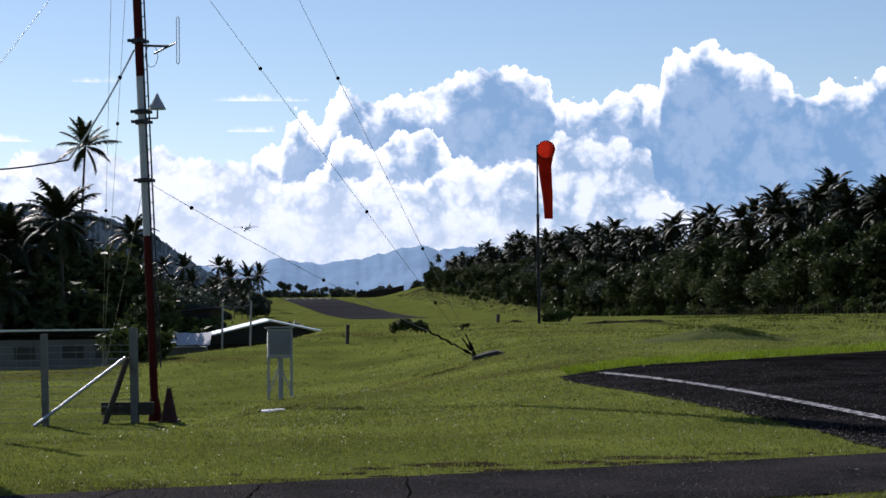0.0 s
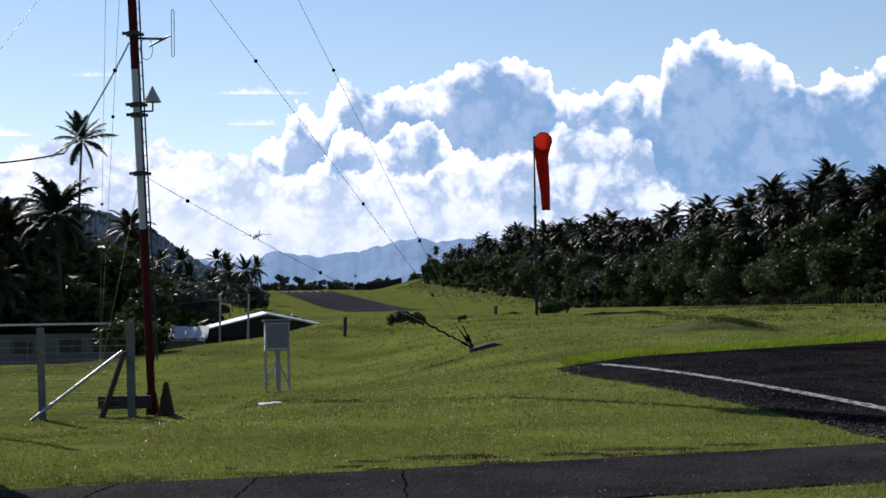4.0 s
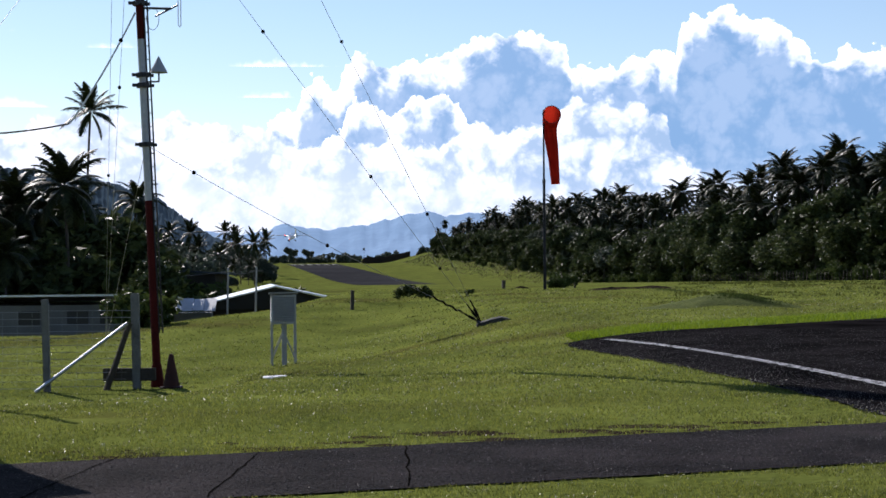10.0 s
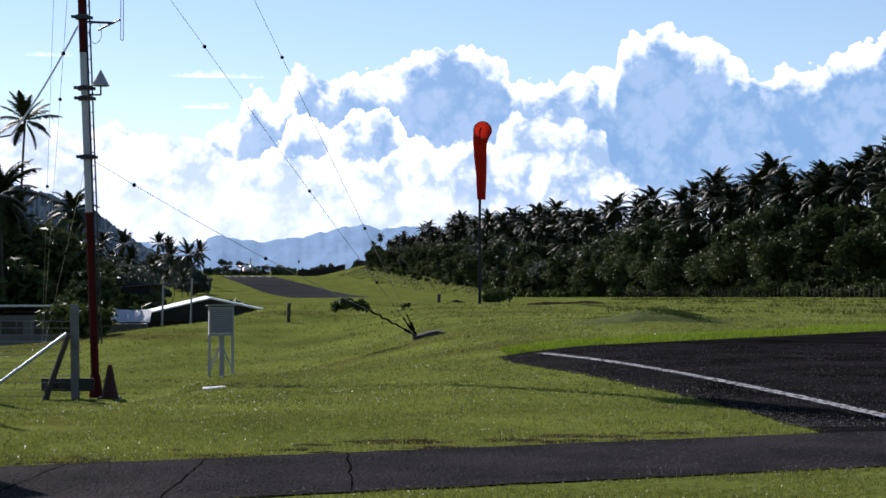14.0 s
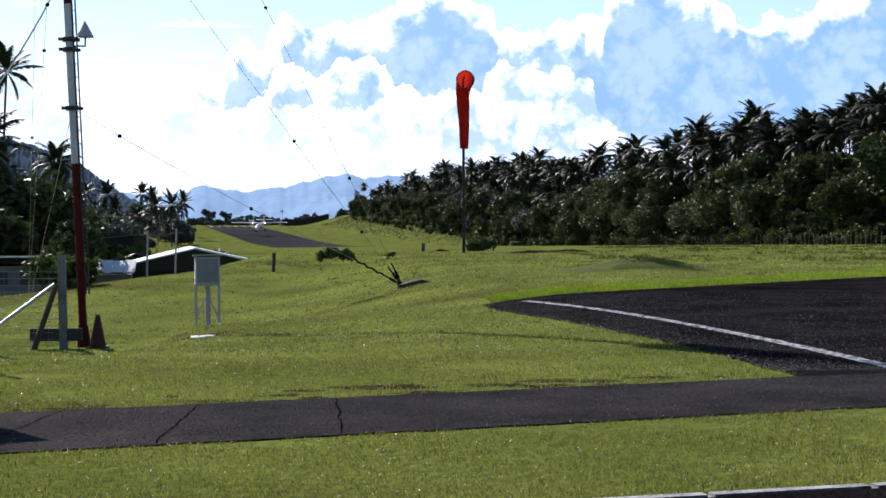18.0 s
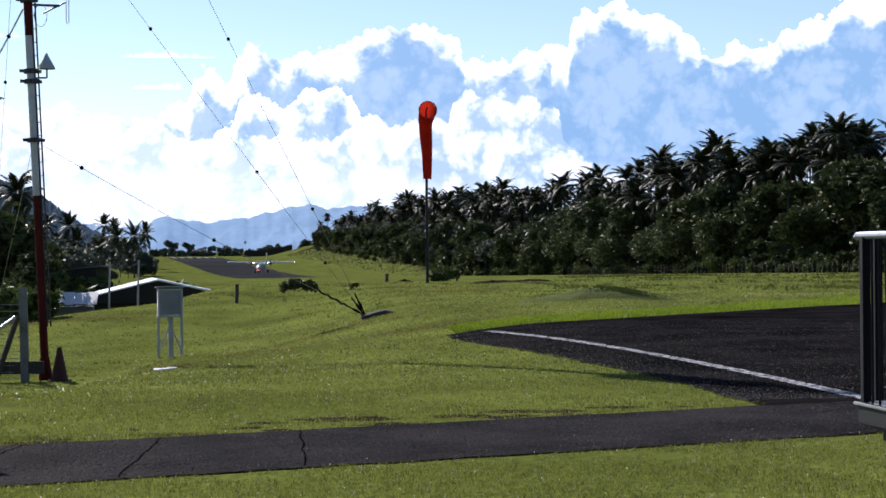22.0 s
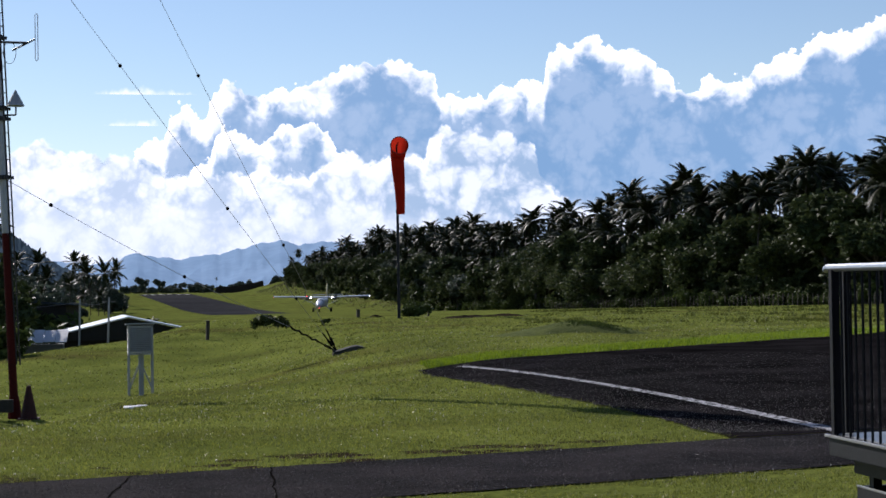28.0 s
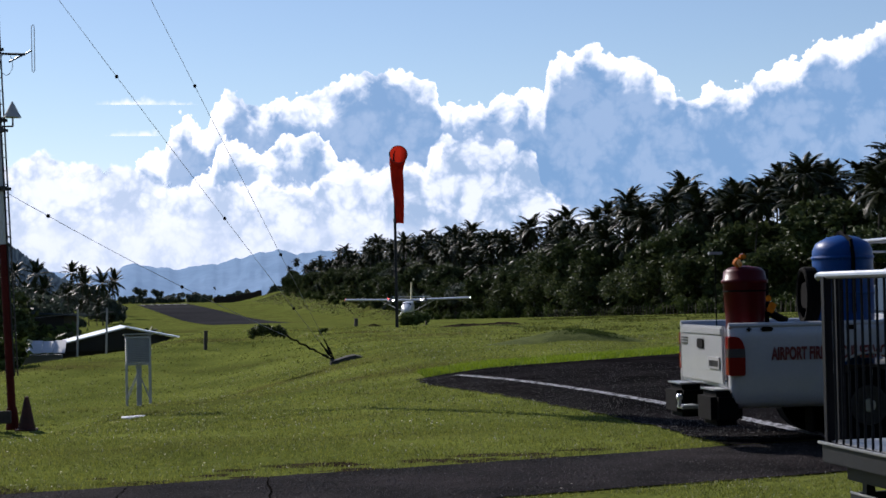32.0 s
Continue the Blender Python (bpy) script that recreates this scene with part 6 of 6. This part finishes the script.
    part("shaft", rod(B(), (0, 0, -0.3), (0, 0, 7.6), 0.06, 0.05, 10), M_GALV, ob)
    part("arm", rod(B(), (0, 0, 5.9), (1.0, 0.9, 6.2), 0.045, 0.04, 8), M_GALV, ob)
    r = random.Random(19)
    for x0, lean in ((-3.55, 0.34), (-2.35, 0.25), (-1.25, 0.1), (-0.1, -0.05)):
        verts, faces = [], []
        for k in range(13):
            f = k / 12
            x = x0 - lean * (1 - f) + r.uniform(-0.015, 0.015)
            y = path_near(x) + 0.05 + (path_far(x) - path_near(x) - 0.1) * f
            w = 0.004 + 0.006 * r.random()
            verts += [(x - w, y, ground(x, y) + 0.0155), (x + w, y, ground(x, y) + 0.0155)]
            if k:
                q = len(verts)
                faces.append((q - 4, q - 3, q - 1, q - 2))
        tagged(raw("path_crack", verts, faces, M_SEAM), "narrow dark crack across the path", "crack", kind="structure")
    # unseen roof on posts beside the path, its outline cut to shade it
    ob = thing("open_shelter", -7.82, 14.8, 0.0, "unseen flat roof on posts, added to shade the path", "shelter", 0)
    bm = B()
    pts = [(1.9, 2.6), (2.35, 1.7), (2.75, 0.9), (3.44, -0.15), (2.9, -0.5), (-2.5, -2.6), (-3.5, 2.2)]
    a = [bm.verts.new((x, y, 2.95)) for x, y in pts]
    b = [bm.verts.new((x, y, 3.05)) for x, y in pts]
    bm.faces.new(a)
    bm.faces.new(b)
    for k in range(len(a)):
        bm.faces.new((a[k], a[(k + 1) % len(a)], b[(k + 1) % len(a)], b[k]))
    part("roof", bm, M_ROOF, ob)
    for x, y in ((1.4, 1.9), (2.2, -0.3), (-2.2, -2.0), (-3.0, 1.8)):
        part("post", box(B(), 0.12, 0.12, 3.1, pose(x, y, 1.42)), M_WOOD, ob)


def sod(x0, y0, w, h, seed, grain=9.0, rough=0.5):
    """An irregular low heap laid on the ground."""
    verts, faces = [], []
    n, m = 28, 6
    for j in range(m + 1):
        for i in range(n):
            a = 2 * math.pi * i / n
            r = w * (j / m) * (1 + 0.45 * noise.noise((math.cos(a) * 1.6 + seed, math.sin(a) * 1.6, x0)))
            x, y = x0 + r * math.cos(a), y0 + 0.55 * r * math.sin(a)
            k = 1 - (j / m) ** 2
            verts.append((x, y, ground(x, y) - 0.012 + (h + 0.014) * k * (0.85 + rough * noise.noise((x * grain, y * grain, 1)))))
    for j in range(m):
        for i in range(n):
            a = j * n + i
            faces.append((a, j * n + (i + 1) % n, (j + 1) * n + (i + 1) % n, (j + 1) * n + i))
    return verts, faces


def on_grass(x, y):
    if path_near(x) - 0.02 < y < path_far(x) + 0.02 or y < 8.03 + 0.215 * x:
        return False
    if 14.8 < y < apron_far(x) and x > apron_edge(y) + 0.06:
        return False
    return True


def on_verge(x, y):
    return x > 3.2 and 0.1 < y - apron_far(x) < (1.9 + 0.15 * x) * (0.6 + 0.9 * abs(noise.noise((x * 3.1, y * 3.1, 2.0))))


def build_grass():
    """Short blades over the near lawn, thinning out with distance."""
    r = random.Random(21)
    bands = [(7.9, 13.5, 4200, 0.022, 0.006), (13.0, 19.0, 1900, 0.024, 0.008), (19.0, 29.0, 620, 0.026, 0.014), (29.0, 50.0, 170, 0.03, 0.024), (50.0, 84.0, 40, 0.034, 0.05)]
    for y0, y1, dens, h, w in bands:
        verts, faces = [], []
        area = (y1 - y0) * 0.40 * (y0 + y1)
        for _ in range(int(area * dens / 1.0 * 0.45)):
            y = math.sqrt(r.uniform(y0 * y0, y1 * y1))
            x = y * r.uniform(-0.30, 0.40)
            if not on_grass(x, y) or on_verge(x, y):
                continue
            k = noise.noise((x * 1.1, y * 1.1, 0.0)) + 0.6 * noise.noise((x * 4, y * 4, 5.0))
            if k < -0.55:
                continue
            z = ground(x, y) - 0.004
            hh = h * r.uniform(0.5, 1.5) * (1 + 0.5 * k)
            a = r.uniform(0, 6.283)
            dx, dy = math.cos(a) * w / 2, math.sin(a) * w / 2
            b = r.uniform(0, 6.283)
            lean = hh * r.uniform(0.2, 1.1)
            lx, ly = math.cos(b) * lean, math.sin(b) * lean
            q = len(verts)
            verts += [(x - dx, y - dy, z), (x + dx, y + dy, z), (x + dx * 0.7 + lx * 0.4, y + dy * 0.7 + ly * 0.4, z + hh * 0.65), (x - dx * 0.7 + lx * 0.4, y - dy * 0.7 + ly * 0.4, z + hh * 0.65), (x + lx, y + ly, z + hh)]
            faces += [(q, q + 1, q + 2, q + 3), (q + 3, q + 2, q + 4)]
        ob = raw("grass_blades", verts, faces, M_BLADE)
        tagged(ob, "short bright green lawn grass blades", "grass", kind="stuff")


def build_verge_blades():
    """Longer bright blades along the apron's far edge."""
    r = random.Random(57)
    verts, faces = [], []
    for _ in range(16000):
        x = 3.0 + 15.0 * r.random() ** 1.2
        y = apron_far(x) + 0.02 + (1.7 + 0.13 * x) * r.random()
        z, a, b = ground(x, y), r.uniform(0, 6.283), r.uniform(0, 6.283)
        w, h = 0.014, r.uniform(0.05, 0.12)
        dx, dy, lx, ly = math.cos(a) * w, math.sin(a) * w, math.cos(b) * h * 0.5, math.sin(b) * h * 0.5
        q = len(verts)
        verts.extend(((x - dx, y - dy, z), (x + dx, y + dy, z), (x + lx, y + ly, z + h)))
        faces.append((q, q + 1, q + 2))
    tagged(raw("verge_blades", verts, faces, M_VERGE_BLADE), "bright longer grass blades beside the apron", "grass", kind="stuff")


def build_specks():
    """Small pale flecks scattered over the lawn in place of glints on the grass."""
    r = random.Random(77)
    verts, faces = [], []
    for _ in range(4200):
        y = math.sqrt(r.uniform(9 * 9, 55 * 55))
        x = y * r.uniform(-0.3, 0.4)
        if not on_grass(x, y) or noise.noise((x * 0.6, y * 0.6, 9)) < -0.15 - 0.2 * r.random():
            continue
        z = ground(x, y) + 0.03
        s = r.uniform(0.003, 0.007) * (1 + y / 60)
        q = len(verts)
        a = r.uniform(0, 3.14)
        c, d = math.cos(a) * s, math.sin(a) * s
        verts += [(x - c, y - d, z), (x + d, y - c, z + s * 0.3), (x + c, y + d, z + s * 0.8), (x - d, y + c, z + s * 0.4), (x, y, z - 0.03)]
        faces += [(q, q + 1, q + 2, q + 3), (q, q + 1, q + 4)]
    tagged(raw("clover_heads", verts, faces, M_SPECK), "tiny pale flecks imitating glints on the lawn", "flowers", kind="stuff")


def build_wood_fence():
    """Pale posts and wires along the wood."""
    ob = thing("boundary_fence", axis_x(180) + 40.5, 180, ground(axis_x(180) + 40.5, 180), "weathered close-set wooden posts and wires along the wood", "fence")
    o = ob.location.copy()
    last = None
    for k in range(118):
        y = 150 + 1.4 * k
        x = axis_x(y) + 40.5
        p = Vector((x, y, ground(x, y))) - o
        part("post", box(B(), 0.09, 0.09, rnd.uniform(1.3, 1.75), Matrix.Translation(p + Vector((0, 0, 0.8))) @ pose(0, 0, 0, rnd.uniform(-4, 4), rnd.uniform(-5, 5), 0)), M_BARK, ob)
        if last is not None:
            bm = B()
            for h in (0.5, 1.1):
                rod(bm, last + Vector((0, 0, h)), p + Vector((0, 0, h)), 0.007, None, 3)
            part("wires", bm, M_BLACK, ob)
        last = p


def build_chips():
    """Loose stone chips on the path and along the apron's edge."""
    r = random.Random(13)
    verts, faces = [], []

    def chip(x, y, z, s):
        q = len(verts)
        a = r.uniform(0, 2.1)
        for k in range(3):
            t = a + 2.094 * k
            verts.append((x + s * math.cos(t) * r.uniform(0.7, 1.2), y + s * math.sin(t) * r.uniform(0.7, 1.2), z - 0.002))
        verts.append((x + r.uniform(-0.3, 0.3) * s, y + r.uniform(-0.3, 0.3) * s, z + s * r.uniform(0.4, 0.9)))
        faces.extend(((q, q + 1, q + 3), (q + 1, q + 2, q + 3), (q + 2, q, q + 3)))
    for _ in range(22000):
        x = r.uniform(-4.5, 7.5)
        y = r.uniform(path_near(x) + 0.02, path_far(x) - 0.02)
        chip(x, y, ground(x, y) + 0.012, r.uniform(0.003, 0.009))
    for _ in range(26000):
        y = 15.5 + 18 * r.random() ** 1.6
        x = apron_edge(min(y, 31)) + 9 * r.random() ** 1.5
        if path_far(x) + 0.05 < y < apron_far(x):
            chip(x, y, ground(x, y) + 0.018, r.uniform(0.005, 0.012))
    tagged(raw("stone_chips", verts, faces, M_CHIP), "loose dark stone chips on worn tar", "gravel", kind="stuff")


def build_tufts():
    """Coarser darker tufts and weeds that break up the lawn."""
    r = random.Random(31)
    verts, faces = [], []
    for _ in range(1700):
        y = math.sqrt(r.uniform(13 * 13, 78 * 78))
        x = y * r.uniform(-0.30, 0.40)
        if not on_grass(x, y) or on_verge(x, y) or noise.noise((x * 0.35, y * 0.35, 4.0)) + 0.4 * noise.noise((x * 1.3, y * 1.3, 6.0)) < 0.02:
            continue
        big = r.uniform(0.5, 1.0) * (0.6 + y / 80)
        for _ in range(9):
            px, py = x + r.gauss(0, 0.07) * big, y + r.gauss(0, 0.07) * big
            z = ground(px, py) - 0.005
            a, b = r.uniform(0, 6.283), r.uniform(0, 6.283)
            w, hh = 0.012 * big + 0.0002 * y, 0.055 * big * r.uniform(0.5, 1.3)
            dx, dy, lx, ly = math.cos(a) * w, math.sin(a) * w, math.cos(b) * hh * 0.6, math.sin(b) * hh * 0.6
            q = len(verts)
            verts.extend(((px - dx, py - dy, z), (px + dx, py + dy, z), (px + lx, py + ly, z + hh)))
            faces.append((q, q + 1, q + 2))
    for _ in range(1500):
        y = r.uniform(58, 125)
        x = y * r.uniform(0.16, 0.42)
        if noise.noise((x * 0.1, y * 0.25, 2.0)) + 0.5 * noise.noise((x * 0.5, y * 0.8, 5.0)) < 0.12:
            continue
        for _ in range(7):
            px, py = x + r.gauss(0, 0.22), y + r.gauss(0, 0.3)
            z, b, hh = ground(px, py) - 0.01, r.uniform(0, 6.283), r.uniform(0.06, 0.16)
            q = len(verts)
            verts.extend(((px - 0.05, py, z), (px + 0.05, py, z), (px + 0.1 * math.cos(b), py + 0.1 * math.sin(b), z + hh)))
            faces.append((q, q + 1, q + 2))
    tagged(raw("grass_tufts", verts, faces, M_TUFT), "coarse darker tufts standing out of the lawn", "grass", kind="stuff")


build_small()
build_tufts()
build_grass()
build_verge_blades()
build_chips()
build_specks()
build_wood_fence()


# ---- what moves ----
def motions():
    # the airplane: seconds, x, y, wheels' height, nose up
    flight = [
        (0.0, -121.7, 1130.0, 45.23, 4.0),
        (2.0, -112.4, 1078.0, 38.85, 4.0),
        (4.0, -102.3, 1019.0, 31.16, 4.0),
        (6.5, -85.9, 905.0, 20.96, 4.0),
        (8.0, -76.3, 852.0, 16.63, 4.0),
        (10.0, -67.0, 800.0, 10.06, 4.0),
        (12.0, -58.9, 745.0, 4.35, 4.0),
        (14.0, -48.5, 680.0, 0.37, 4.0),
        (14.5, -46.3, 660.0, -0.35, 4.0),
        (17.5, -32.0, 580.0, -2.10, 4.0),
        (20.0, -22.4, 527.0, -4.39, 4.0),
        (21.0, -17.4, 502.0, -4.96, 0.0),
        (22.0, -13.6, 474.0, -5.00, 0.0),
        (23.0, -9.3, 445.0, -4.93, 0.0),
        (24.0, -5.5, 419.0, -4.90, 0.0),
        (25.0, -1.5, 394.0, -4.79, 0.0),
        (26.0, 2.1, 371.0, -4.82, 0.0),
        (26.5, 3.5, 360.0, -4.37, 0.0),
        (28.5, 10.4, 317.0, -3.65, 0.0),
        (29.0, 11.8, 306.0, -3.40, 0.0),
        (29.5, 13.8, 296.0, -3.39, 0.0),
        (30.0, 14.9, 286.0, -2.96, 0.0),
        (30.5, 16.3, 276.0, -2.97, 0.0),
        (31.0, 18.0, 267.0, -2.87, 0.0),
        (31.5, 19.3, 258.0, -2.66, 0.0),
        (32.0, 20.6, 250.0, -2.53, 0.0),
    ]
    walk(airplane, [(t, pose(x, y, z, up, 0, -8.7)) for t, x, y, z, up in flight])
    # the truck backs into view along the apron's edge
    v, y = -1.66, 14.58
    walk(truck, [(t, pose(4.36 + v * (t - 32.0), y, 0.022, 0, 0, 1.7)) for t in (0.0, 8.0, 16.0, 24.0, 30.0, 31.0, 32.0)])
    # the windsock swings round its pole
    # seconds, angle round the pole from the near side, turn of the hoop, sway
    swing = [(0.0, 75, -4, 0.0), (3.0, 84, -2, -0.5), (6.5, 84, 0, 0.0), (8.0, 82, 2, -2.0), (9.0, 80, 4, -2.5), (10.5, 55, 8, -2.0), (11.5, 32, 10, 0.5), (13.0, 16, 8, 2.0), (14.5, 14, 4, 1.5),
             (17.0, 10, 4, 2.0), (20.0, 10, 6, 1.5), (23.0, 8, 4, 1.5), (26.0, 10, 2, 1.5), (29.0, 16, 0, 0.5), (30.5, 20, 0, 0.5), (32.0, 27, 0, 1.0)]
    walk(windsock, [(t, Matrix.Translation(SOCK + Vector((0.45 * math.sin(radians(a)), -0.45 * math.cos(radians(a)), SOCK_H))) @ pose(0, 0, 0, 0, w, b)) for t, a, b, w in swing])
    # clouds drift slowly to the right
    for c in CLOUDS:
        walk(c, [(t, pose(0, 0, EYE.z, 0, 0, -1.05 * t / 32)) for t in (0.0, 16.0, 32.0)])


motions()
